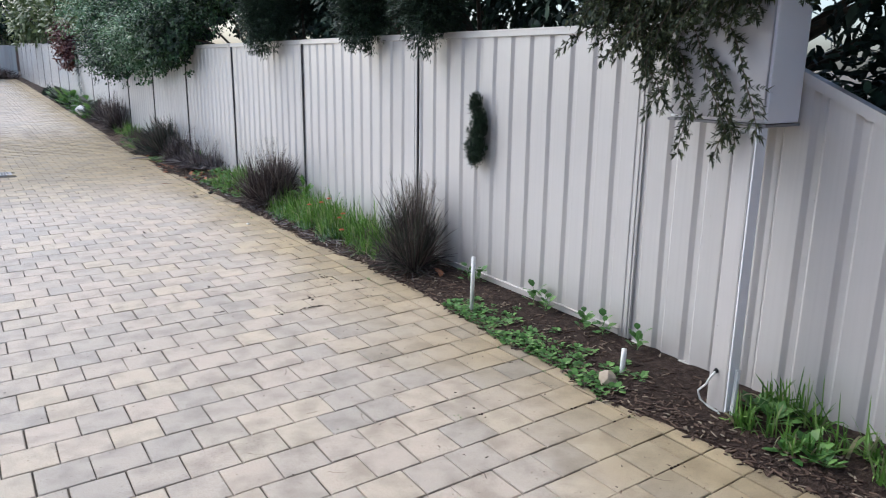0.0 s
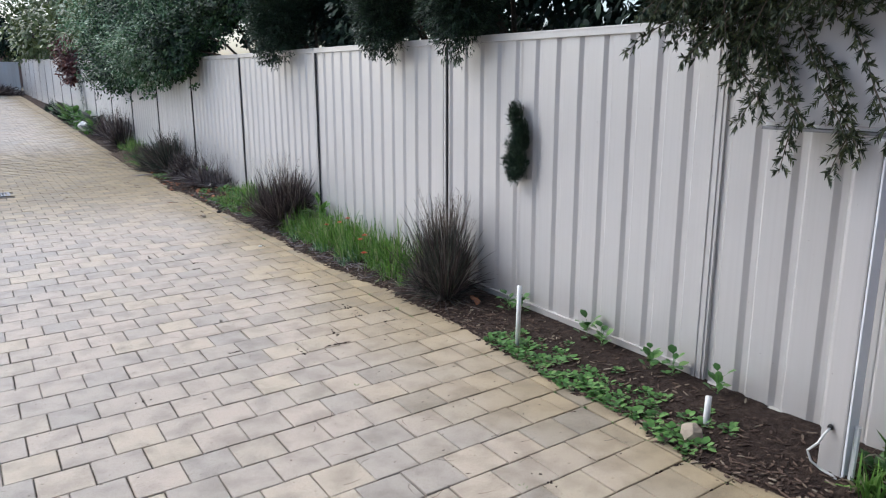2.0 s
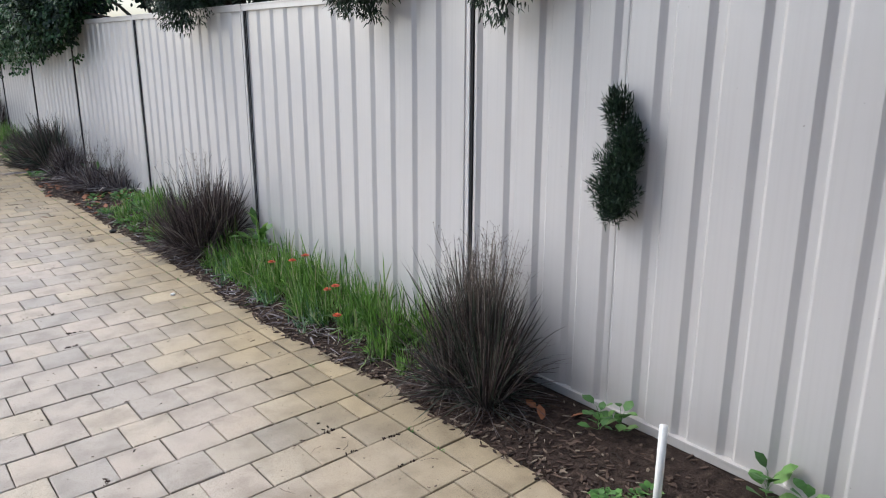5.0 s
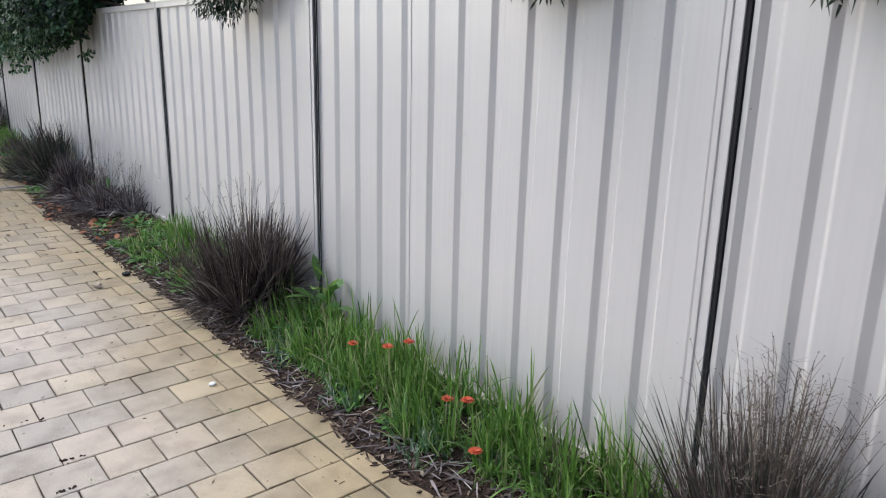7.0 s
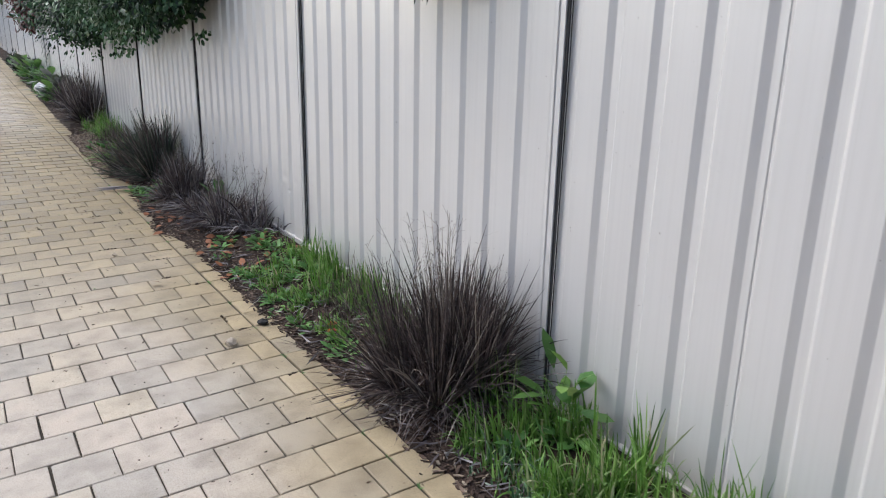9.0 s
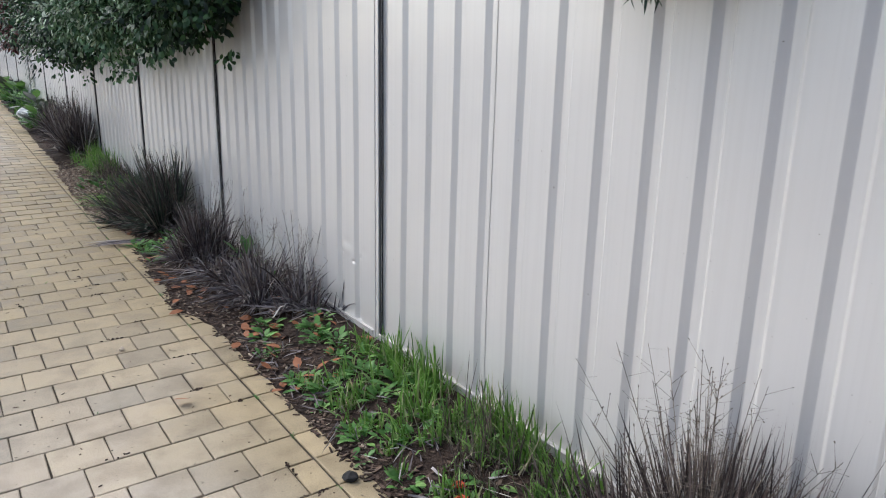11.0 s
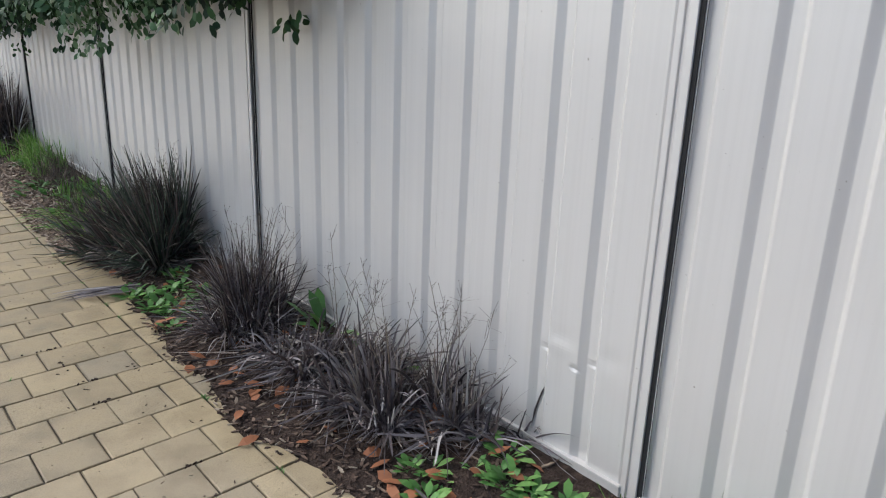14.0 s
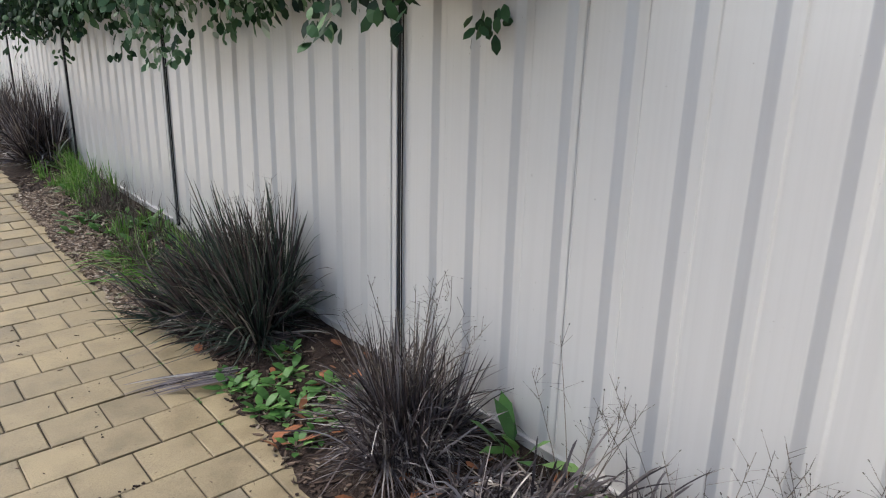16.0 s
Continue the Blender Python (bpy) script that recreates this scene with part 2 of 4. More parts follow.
def tube(bm, pts, r0, r1, sides=7):
    rings = []
    for i, p in enumerate(pts):
        p = Vector(p)
        d = (Vector(pts[min(i + 1, len(pts) - 1)]) - Vector(pts[max(i - 1, 0)])).normalized()
        a = d.orthogonal().normalized()
        b = d.cross(a)
        r = r0 + (r1 - r0) * i / (len(pts) - 1)
        rings.append([bm.verts.new(p + r * (math.cos(k * math.tau / sides) * a + math.sin(k * math.tau / sides) * b)) for k in range(sides)])
    for u, v in zip(rings, rings[1:]):
        for k in range(sides):
            bm.faces.new((u[k], u[(k + 1) % sides], v[(k + 1) % sides], v[k]))
    bm.faces.new(rings[0][::-1])
    bm.faces.new(rings[-1])
    return bm


UP = Vector((0, 0, 1))


class Soup:
    """Blades, leaves and chips gathered into one mesh."""

    def __init__(self):
        self.v, self.f = [], []

    def blade(self, base, way, length, width, droop=0.5, steps=4, floor=None, twist=0.3):
        way = way.normalized()
        side = way.cross(UP)
        if side.length < 0.05:
            side = Vector((rng.uniform(-1, 1), rng.uniform(-1, 1), 0))
        side = Matrix.Rotation(rng.uniform(-twist, twist) * 3, 3, way) @ side.normalized()
        i0 = len(self.v)
        for k in range(steps):
            s = k / steps
            p = base + way * (length * s) - UP * (droop * length * s * s)
            if floor is not None and p.z < floor:
                p.z = floor + 0.004
            w = width * (0.55 + 0.45 * math.sin(math.pi * min(1, s * 1.3 + 0.25))) * 0.5
            self.v += [p - side * w, p + side * w]
        tip = base + way * length - UP * (droop * length)
        if floor is not None and tip.z < floor:
            tip.z = floor + 0.004
        self.v.append(tip)
        for k in range(steps - 1):
            a = i0 + 2 * k
            self.f.append((a, a + 1, a + 3, a + 2))
        a = i0 + 2 * (steps - 1)
        self.f.append((a, a + 1, a + 2))

    def leaf(self, base, way, normal, length, width, curl=0.15):
        way = way.normalized()
        side = way.cross(normal)
        if side.length < 1e-3:
            side = way.orthogonal()
        side.normalize()
        nor = side.cross(way)
        i = len(self.v)
        for s, w in ((0, 0.06), (0.3, 0.42), (0.68, 0.44)):
            p = base + way * (length * s) - nor * (curl * length * s * s)
            self.v += [p - side * (w * width) + nor * (0.12 * width * w), p + side * (w * width) + nor * (0.12 * width * w)]
        self.v.append(base + way * length - nor * (curl * length))
        self.f += [(i, i + 1, i + 3, i + 2), (i + 2, i + 3, i + 5, i + 4), (i + 4, i + 5, i + 6)]

    def chip(self, p, length, width, angle, tilt=0.25, thick=0.004):
        m = Matrix.Translation(p) @ Euler((rng.uniform(-tilt, tilt), rng.uniform(-tilt, tilt), angle)).to_matrix().to_4x4()
        i = len(self.v)
        l, w = length / 2, width / 2
        for z in (0, thick):
            self.v += [m @ Vector(c) for c in ((-l, -w * 0.5, z), (0, -w, z), (l, -w * 0.2, z), (l * 0.7, w * 0.8, z), (-l * 0.6, w, z))]
        self.f += [(i + 5, i + 6, i + 7, i + 8, i + 9)] + [(i + k, i + (k + 1) % 5, i + 5 + (k + 1) % 5, i + 5 + k) for k in range(5)]

    def strand(self, pts, width):
        """A thin stalk with three sides."""
        i0 = len(self.v)
        for k, p in enumerate(pts):
            r = width * (1 - 0.6 * k / (len(pts) - 1)) * 0.5
            self.v += [p + Vector((r, 0, 0)), p + Vector((-r * 0.5, r * 0.87, 0)), p + Vector((-r * 0.5, -r * 0.87, 0))]
        for k in range(len(pts) - 1):
            a = i0 + 3 * k
            for j in range(3):
                self.f.append((a + j, a + (j + 1) % 3, a + 3 + (j + 1) % 3, a + 3 + j))

    def made(self, name, material, parent=None, label=""):
        return mesh_object(name, [tuple(v) for v in self.v], self.f, material, parent, label)


def ball(r=1.0):
    while True:
        p = Vector((rng.uniform(-1, 1), rng.uniform(-1, 1), rng.uniform(-1, 1)))
        if p.length <= 1:
            return p * r


FENCE_X = 3.13
BAY = 2.37
POST_0 = 2.79
FAR_Y = 46.0


def edge_x(y):
    """Where the soil of the bed laps over the paving."""
    n = noise.noise(Vector((y * 1.7, 3.1, 0))) * 0.05 + noise.noise(Vector((y * 6.1, 9.1, 0))) * 0.022
    for at, amount, reach in ((11.15, -0.11, 0.28), (11.85, -0.06, 0.3), (12.95, 0.1, 0.3), (2.35, -0.08, 0.4), (4.4, 0.05, 0.5), (5.2, 0.06, 0.3)):
        n += amount * math.exp(-((y - at) / reach) ** 2)
    return 2.55 + n + 0.012 * max(0.0, min(y - 14, 25))


def bed_z(x, y):
    """The bed is heaped a little towards the fence."""
    rise = 0.03 + 0.055 * max(0.0, min(1.0, (y - 4.5) / 4.5))
    s = max(0.0, min(1.0, (x - edge_x(y)) / 0.45))
    return gz(y) + 0.006 + rise * s * s * (3 - 2 * s) + 0.012 * noise.noise(Vector((x * 9, y * 9, 0))) * min(1, s * 5)


# ---- ground, paving bed and soil ----
def grid(name, xs, ys, height, material):
    verts = [(x, y, height(x, y)) for y in ys for x in xs]
    w = len(xs)
    faces = [(j * w + i, j * w + i + 1, (j + 1) * w + i + 1, (j + 1) * w + i) for j in range(len(ys) - 1) for i in range(w - 1)]
    return mesh_object(name, verts, faces, material)


far_ys = [-600, -60, -8, 0, 14, 20, 30, 40, 46, 60, 700]
ground = grid("ground", [-700, -60, -6, 0, 3, 6, 60, 700], far_ys, lambda x, y: gz(min(y, 60)) - 0.05, GROUND)
tagged(ground, "packed earth ground under and beyond the driveway", "ground", kind="structure")
joint_bed = grid("paving_bed", [-3.45, 2.7], [-8, 14, 20, 30, 40, 45.9], lambda x, y: gz(y) - 0.009, SAND)
tagged(joint_bed, "dark sand in the joints between pavers", "paving", kind="structure")
ys = [-3 + 0.05 * k for k in range(int(48.7 / 0.05))]
cols = 13
bed_verts, bed_faces = [], []
for y in ys:
    x0 = edge_x(y)
    for i in range(cols):
        x = x0 - 0.012 + (3.2 - x0) * i / (cols - 1)
        bed_verts.append((x, y, gz(y) - 0.006 if i == 0 else bed_z(x, y)))
for j in range(len(ys) - 1):
    for i in range(cols - 1):
        a = j * cols + i
        bed_faces.append((a, a + 1, a + cols + 1, a + cols))
bed = mesh_object("garden_bed", bed_verts, bed_faces, SOIL)
for p in bed.data.polygons:
    p.use_smooth = True
tagged(bed, "narrow bed of dark mulched soil along the fence", "garden bed", kind="structure")


# ---- steel fence ----
RIB = 0.192


def fence_sheet(name, y0, count, z0, z1, parent, top=None, set_back=0.0, dents=(), close=None):
    """Trapezoid ribbed steel sheet that runs along y; top(y) rakes its upper edge."""
    prof = []
    for k in range(count):
        a = y0 + k * RIB
        prof += [(a, 0.014), (a + 0.026, 0.014), (a + 0.0295, 0.0128), (a + 0.052, 0.0012), (a + 0.0555, 0.0), (a + 0.170, 0.0), (a + 0.1735, 0.0012), (a + 0.185, 0.0128), (a + 0.188, 0.014)]
    end = y0 + count * RIB
    prof.append((end + 0.004, 0.014))
    if close:      # the last sheet runs flat into the next post
        prof += [(end + 0.029, 0.014), (end + 0.0515, 0.0), (close, 0.0)]
    zs = [0.0, 0.12, 0.24, 0.36, 0.5, 0.75, 1.0]
    if dents:      # finer mesh where the sheet is dented
        fine = []
        for (a, d), (b, e) in zip(prof, prof[1:]):
            m = max(1, int((b - a) / 0.009))
            fine += [(a + (b - a) * i / m, d + (e - d) * i / m) for i in range(m)]
        prof = fine + prof[-1:]
        zs = [0.0, 0.08] + [0.12 + 0.006 * i for i in range(30)] + [0.32, 0.5, 0.75, 1.0]
    v, f = [], []
    for s in zs:
        for y, d in prof:
            t = top(y) if top else z1
            z = z0 + (t - z0) * s
            x = FENCE_X + d + set_back + 0.006 * noise.noise(Vector((y * 1.3, z * 1.1, 2.0)))
            for dy, dz, depth, size in dents:
                r = math.hypot((y - dy) / size, (z - dz) / (size * 0.6))
                x += depth * math.exp(-r * r) 
            v.append((x, y, z))
    w = len(prof)
    for j in range(len(zs) - 1):
        for i in range(w - 1):
            a = j * w + i
            f.append((a, a + w, a + w + 1, a + 1))
    ob = mesh_object(name, v, f, STEEL, parent)
    return ob


POST = [(0.006, 0.05), (0.006, -0.008), (0.008, -0.010), (0.030, -0.010), (0.032, -0.008), (0.033, -0.003), (0.043, -0.003), (0.044, -0.008), (0.046, -0.009), (0.062, -0.009), (0.064, -0.007), (0.064, 0.05)]
fence = thing("fence", (FENCE_X, POST_0, 0), "cream ribbed steel fence with slim posts beside the garden bed", "fence")
for k in range(0, 18):
    y0 = POST_0 + k * BAY
    y1 = y0 + BAY
    mid = (y0 + y1) / 2
    base = gz(mid)
    z0 = base + (0.075 if k < 2 else 0.12)
    z1 = base + 1.80
    dents = [(10.306, 0.446, 0.006, 0.016), (10.25, 0.475, -0.003, 0.05), (10.179, 0.423, 0.006, 0.014), (10.116, 0.456, 0.006, 0.014), (10.06, 0.50, 0.003, 0.05), (10.24, 0.51, 0.003, 0.05)] if k == 3 else ()
    for j in range(3):
        fence_sheet("sheet", y0 + (0.022 if k else -0.015) + j * 4 * RIB, 4, z0, z1 - 0.005, fence, None, 0.0025 * (j % 2), dents if j == 0 else (), y1 - 0.012 if j == 2 else None)
    bm = block(bmesh.new(), FENCE_X - 0.014, FENCE_X + 0.04, y0 + 0.02, y1 - 0.005, z1 - 0.042, z1, 0.004)
    block(bm, FENCE_X - 0.018, FENCE_X + 0.044, y0 + 0.02, y1 - 0.005, z1 - 0.006, z1 + 0.004, 0.0015)
    part("top_rail", bm, STEEL, fence)
    bm = block(bmesh.new(), FENCE_X - 0.013, FENCE_X + 0.04, y0 + 0.062, y1 - 0.003, z0 - 0.036, z0 + 0.002, 0.003)
    block(bm, FENCE_X - 0.016, FENCE_X - 0.011, y0 + 0.062, y1 - 0.003, z0 - 0.006, z0 + 0.004, 0.001)
    part("bottom_rail", bm, STEEL, fence)
    # a slim channel post: two lips, a groove and the dark gap beside it
    bm = bmesh.new()
    rows = [[bm.verts.new((FENCE_X + dx, y0 + dy, z)) for dy, dx in POST] for z in (base - 0.1, z1 + 0.003)]
    for k2 in range(len(POST)):
        n2 = (k2 + 1) % len(POST)
        bm.faces.new((rows[0][k2], rows[0][n2], rows[1][n2], rows[1][k2]))
    bm.faces.new(rows[1])
    part("post", bm, STEEL, fence)
    # black strip draws the shade of the narrow gap; the first post's is cream
    part("gap_strip", block(bmesh.new(), FENCE_X - 0.004, FENCE_X + 0.045, y0 - 0.008, y0 + 0.0055, base - 0.02, z1 - 0.006), HOLLOW_SHADE if k else STEEL, fence, "black strip for the shade in the gap beside the post" if k else "")


def rake(y):
    return max(1.15, min(1.80, 1.56 + (y - 1.89) * 0.457))


# the fence steps down by a raked bay towards the street
y0 = POST_0 - BAY
for j in range(3):
    fence_sheet("sheet", y0 + 0.03 + j * 4 * RIB, 4, 0.03, 1.8, fence, lambda y: rake(y) - 0.01, 0.0025 * (j % 2), (), POST_0 - 0.012 if j == 2 else None)
bm = bmesh.new()
prof = [(-0.016, -0.05), (0.042, -0.05), (0.042, 0.0), (-0.016, 0.0)]
rings = []
for y in (y0 + 0.02, 0.99, 2.414, POST_0 - 0.006):
    rings.append([bm.verts.new((FENCE_X + a, y, rake(y) + b)) for a, b in prof])
for u, v in zip(rings, rings[1:]):
    for k in range(4):
        bm.faces.new((u[k], v[k], v[(k + 1) % 4], u[(k + 1) % 4]))
bm.faces.new(rings[0]), bm.faces.new(rings[-1][::-1])
part("top_rail", bm, STEEL, fence, "raked cream top rail")
part("bottom_rail", block(bmesh.new(), FENCE_X - 0.013, FENCE_X + 0.04, y0 + 0.06, POST_0 - 0.006, -0.005, 0.033, 0.003), STEEL, fence)
part("post", block(bmesh.new(), FENCE_X - 0.010, FENCE_X + 0.05, y0, y0 + 0.05, -0.1, 1.16, 0.004), STEEL, fence)
for j in range(10):
    fence_sheet("sheet", y0 - 4 * RIB * (j + 1), 4, 0.03, 1.15, fence, None, 0.0025 * (j % 2))

# the fence across the far end
far_fence = thing("far_fence", (1, FAR_Y, gz(FAR_Y)), "pale grey-cream steel fence across the end of the driveway", "fence")
v, f = [], []
for k in range(46):
    x = -4.6 + k * 0.17
    for z in (gz(FAR_Y) - 0.1, gz(FAR_Y) + 1.62):
        v.append((x, FAR_Y + (0.0, 0.035)[k % 2], z))
for k in range(45):
    f.append((2 * k, 2 * k + 2, 2 * k + 3, 2 * k + 1))
mesh_object("sheet", v, f, STEEL, far_fence)
part("top_rail", block(bmesh.new(), -4.6, 3.1, FAR_Y - 0.02, FAR_Y + 0.05, gz(FAR_Y) + 1.62, gz(FAR_Y) + 1.67, 0.004), STEEL, far_fence)
for x in (-2.0, 0.4, 2.75):
    part("post", block(bmesh.new(), x, x + 0.06, FAR_Y - 0.03, FAR_Y - 0.002, gz(FAR_Y) - 0.1, gz(FAR_Y) + 1.66, 0.004), STEEL, far_fence)


# ---- white cabinet on its post ----
cabinet = thing("meter_cabinet", (2.9, 1.95, 0), "white metal cabinet on a slim post against the fence", "cabinet")
bm = block(bmesh.new(), 2.87, 3.105, 1.89, 2.40, 1.345, 2.35, 0.006)
part("body", bm, WHITE, cabinet)
# grey colour carries the shade on this side of the white box
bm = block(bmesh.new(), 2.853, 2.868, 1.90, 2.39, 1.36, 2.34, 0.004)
part("door", bm, plain("shaded_side_grey", (0.45, 0.44, 0.44), 0.45, (0.4, 0.39, 0.39), 3, 0.03), cabinet, "flat cabinet door, coloured grey for its shaded side")
bm = block(bmesh.new(), 2.862, 3.108, 1.884, 2.41, 1.33, 1.342, 0.002)
part("sill", bm, plain("grey_zinc_edge", (0.25, 0.25, 0.26), 0.5, None, 10, 0.1, 0.5), cabinet, "dark grey bottom edge")
bm = block(bmesh.new(), 2.80, 2.875, 1.89, 1.985, -0.05, 1.328, 0.008)
part("post", bm, STEEL, cabinet, "cream square metal post")
# thin white layer makes the post's lit side brighter than its cream body
part("lit_side_strip", block(bmesh.new(), 2.803, 2.872, 1.880, 1.8885, 0.02, 1.328, 0.002), WHITE, cabinet, "bright white strip standing in for the lit side of the post")
# no opening is cut: a black disc gives the hole its shade
bm = tube(bmesh.new(), [(2.797, 1.945, 0.215), (2.795, 1.945, 0.22), (2.79, 1.945, 0.215)], 0.012, 0.012, 10)
part("cable_hole", bm, HOLLOW_SHADE, cabinet, "small black disc in place of a dark cable hole")
cable_pts = [(2.792, 1.945, 0.217), (2.77, 1.955, 0.19), (2.765, 1.97, 0.15), (2.75, 2.0, 0.11), (2.755, 1.985, 0.07), (2.77, 1.95, 0.045), (2.78, 1.91, 0.035), (2.79, 1.88, 0.01)]
cord = part("cord", tube(bmesh.new(), cable_pts, 0.005, 0.005, 6), WHITE_PVC, None, "", False)
tagged(cord, "thin white plastic cord hanging from the post", "cord")
rod = part("garden_rod", tube(bmesh.new(), [(2.82, 1.86, -0.05), (2.83, 1.862, 0.1), (2.842, 1.866, 0.24)], 0.012, 0.012, 8), WHITE_PVC)
tagged(rod, "short white plastic rod leaning in the soil", "stake")
for at, h, r, lab in (((2.68, 3.73), 0.37, 0.0135, "tall white plastic pipe stake upright in the soil"), ((2.755, 2.475), 0.15, 0.014, "short white plastic pipe stub in the soil")):
    bm = tube(bmesh.new(), [(at[0], at[1], -0.05), (at[0] + 0.004, at[1], h * 0.5), (at[0] + 0.01, at[1] + 0.003, h)], r, r, 14)
    tagged(part("pipe_stake", bm, WHITE_PVC, None, "", False), lab, "stake", "white stakes")


def lump(name, at, size, material, label, category, group="", seed=0, sub=2):
    bm = bmesh.new()
    bmesh.ops.create_icosphere(bm, subdivisions=sub, radius=1)
    for p in bm.verts:
        k = 1 + 0.35 * noise.noise(p.co * 1.6 + Vector((seed, seed * 2.1, 0)))
        p.co = Vector((p.co.x * size[0] * k, p.co.y * size[1] * k, p.co.z * size[2] * k)) + Vector(at)
    ob = part(name, bm, material)
    return tagged(ob, label, category, group)


lump("rock", (2.615, 2.44, 0.03), (0.04, 0.055, 0.045), STONE, "pale broken sandstone lump on the paving edge", "rock", seed=3)

# ---- drain grate in the driveway ----
drain = thing("drain_grate", (0.28, 11.95, 0), "grey iron drain grate set into the paving", "drain")
DX0, DX1, DY0, DY1 = 0.03, 0.56, 11.78, 12.12
bm = bmesh.new()
for b in ((DX0, DX1, DY0, DY0 + 0.025), (DX0, DX1, DY1 - 0.025, DY1), (DX0, DX0 + 0.025, DY0 + 0.025, DY1 - 0.025), (DX1 - 0.025, DX1, DY0 + 0.025, DY1 - 0.025)):
    block(bm, *b, -0.04, 0.004)
part("rim", bm, IRON, drain)
for k in range(14):
    x = DX0 + 0.035 + k * 0.0352
    part("bar", block(bmesh.new(), x, x + 0.016, DY0 + 0.025, DY1 - 0.025, -0.03, 0.002), IRON, drain)
part("pit", block(bmesh.new(), DX0 + 0.01, DX1 - 0.01, DY0 + 0.01, DY1 - 0.01, -0.045, -0.0315), DARK, drain)


# ---- grasses and weeds ----
def tussock(at, height, spread, count, material, label, group, width=0.009, droop=(0.25, 0.8), second=None, share=0.3, stalks=0, lean=(0, 0), stalk_h=1.35, wall=True):
    """A clump of strap leaves rising from one crown, some bent over, with airy flower stalks."""
    base = Vector((at[0], at[1], bed_z(*at) - 0.01))
    root = thing("grass_tussock", base, label, "ornamental grass", group)
    crowns = []
    for _ in range(13):
        a, r = rng.uniform(0, math.tau), rng.uniform(0.02, 0.24) * (0.7 + 0.4 * spread)
        off = Vector((math.cos(a) * r * 0.8, math.sin(a) * r, 0))
        crowns.append((base + off, off * rng.uniform(0.4, 1.6), rng.uniform(0.65, 1.1)))
    for which, mat in ((0, material), (1, second)):
        if mat is None:
            continue
        n = int(count * (share if which else (1 - share if second else 1)))
        soup = Soup()
        for _ in range(n):
            c, tilt, tall = rng.choice(crowns)
            a = rng.uniform(0, math.tau)
            out = abs(rng.gauss(0, 0.75)) * spread
            skirt = rng.random() < 0.22
            if skirt:
                out = rng.uniform(1.0, 2.4)
            way = Vector((math.cos(a) * out + lean[0] + tilt.x, math.sin(a) * out + lean[1] + tilt.y, 1.0))
            b = c + Vector((math.cos(a), math.sin(a), 0)) * rng.uniform(0, 0.04)
            b.z = bed_z(b.x, b.y) - 0.008
            ln = height * tall * rng.betavariate(3, 1.6) * (0.85 if skirt else 1.25 * (1.0 + 0.12 * out))
            dr = rng.uniform(*droop) * min(1.3, 0.2 + out) * rng.choice((0.5, 1, 1, 1.5))
            if rng.random() < 0.07:
                dr = rng.uniform(1.0, 1.6)
            tip_x = b.x + way.normalized().x * ln
            if wall and tip_x > FENCE_X - 0.02:
                way.x *= max(0.0, (FENCE_X - 0.02 - b.x)) / max(1e-3, tip_x - b.x)
            soup.blade(b, way, ln, width * rng.uniform(0.5, 1.4), dr, 6, base.z + rng.uniform(0.0, 0.04), 0.6)
        soup.made("foliage", mat, root)["kind"] = "stuff"
    if stalks:
        soup = Soup()
        for _ in range(stalks):
            a = rng.uniform(0, math.tau)
            out = rng.uniform(0.05, 0.55) * spread * 1.2
            way = Vector((math.cos(a) * out + lean[0] * 0.5, math.sin(a) * out + lean[1] * 0.5, 1)).normalized()
            ln = height * rng.uniform(0.9, stalk_h)
            pts = [base + way * ln * s + Vector((way.x, way.y, -0.25)) * (0.3 * ln * s * s) for s in (0, 0.25, 0.5, 0.75, 1)]
            for p in pts:
                p.x = min(p.x, FENCE_X - 0.03)
            soup.strand(pts, 0.0042)
            for s in range(9):
                t = rng.uniform(0.62, 1.0)
                q = pts[0].lerp(pts[4], t) + (pts[2] - pts[0].lerp(pts[4], 0.5)) * (1 - (2 * t - 1) ** 2)
                d = Vector((rng.uniform(-1, 1), rng.uniform(-1, 1), rng.uniform(-0.2, 1))).normalized() * rng.uniform(0.02, 0.07)
                if q.x + d.x > FENCE_X - 0.02:
                    d.x = -abs(d.x)
                soup.strand([q, q + d * 0.6, q + d], 0.0022)
                soup.leaf(q + d, d, UP, 0.008, 0.004)
        soup.made("flower_stalk", STALK, root)["kind"] = "stuff"
    return root


G = "dark grass tussocks in the bed"
tussock((2.9, 4.80), 0.60, 0.42, 3600, PURPLE, "dark purple-brown grass tussock with tall airy seed heads", G, 0.0055, (0.1, 0.6), DEEP_GREEN, 0.3, 110)
tussock((2.86, 7.86), 0.53, 0.58, 4400, PURPLE, "dense dark brown grass tussock beside a fence post", G, 0.0062, (0.15, 0.7), None, 0.3, 40, stalk_h=1.5)
tussock((2.90, 10.80), 0.36, 1.0, 1500, ASHEN, "collapsed grey withered grass tussock lying on mulch", G, 0.011, (0.7, 1.3), PURPLE, 0.4, 16, stalk_h=1.7)
tussock((2.98, 10.55), 0.30, 1.0, 500, ASHEN, "small withered grey grass tussock against the fence", G, 0.010, (0.5, 1.1), PURPLE, 0.4, 8, stalk_h=2.2)
tussock((2.88, 11.85), 0.40, 0.75, 2200, ASHEN, "grey-purple grass tussock with splayed leaves", G, 0.007, (0.3, 1.0), PURPLE, 0.5, 30, stalk_h=1.5)
tussock((2.92, 13.05), 0.58, 0.55, 2400, PURPLE, "large grey-green and purple strap leaf tussock", G, 0.010, (0.2, 0.8), DEEP_GREEN, 0.5, 34, lean=(-0.15, 0.1))
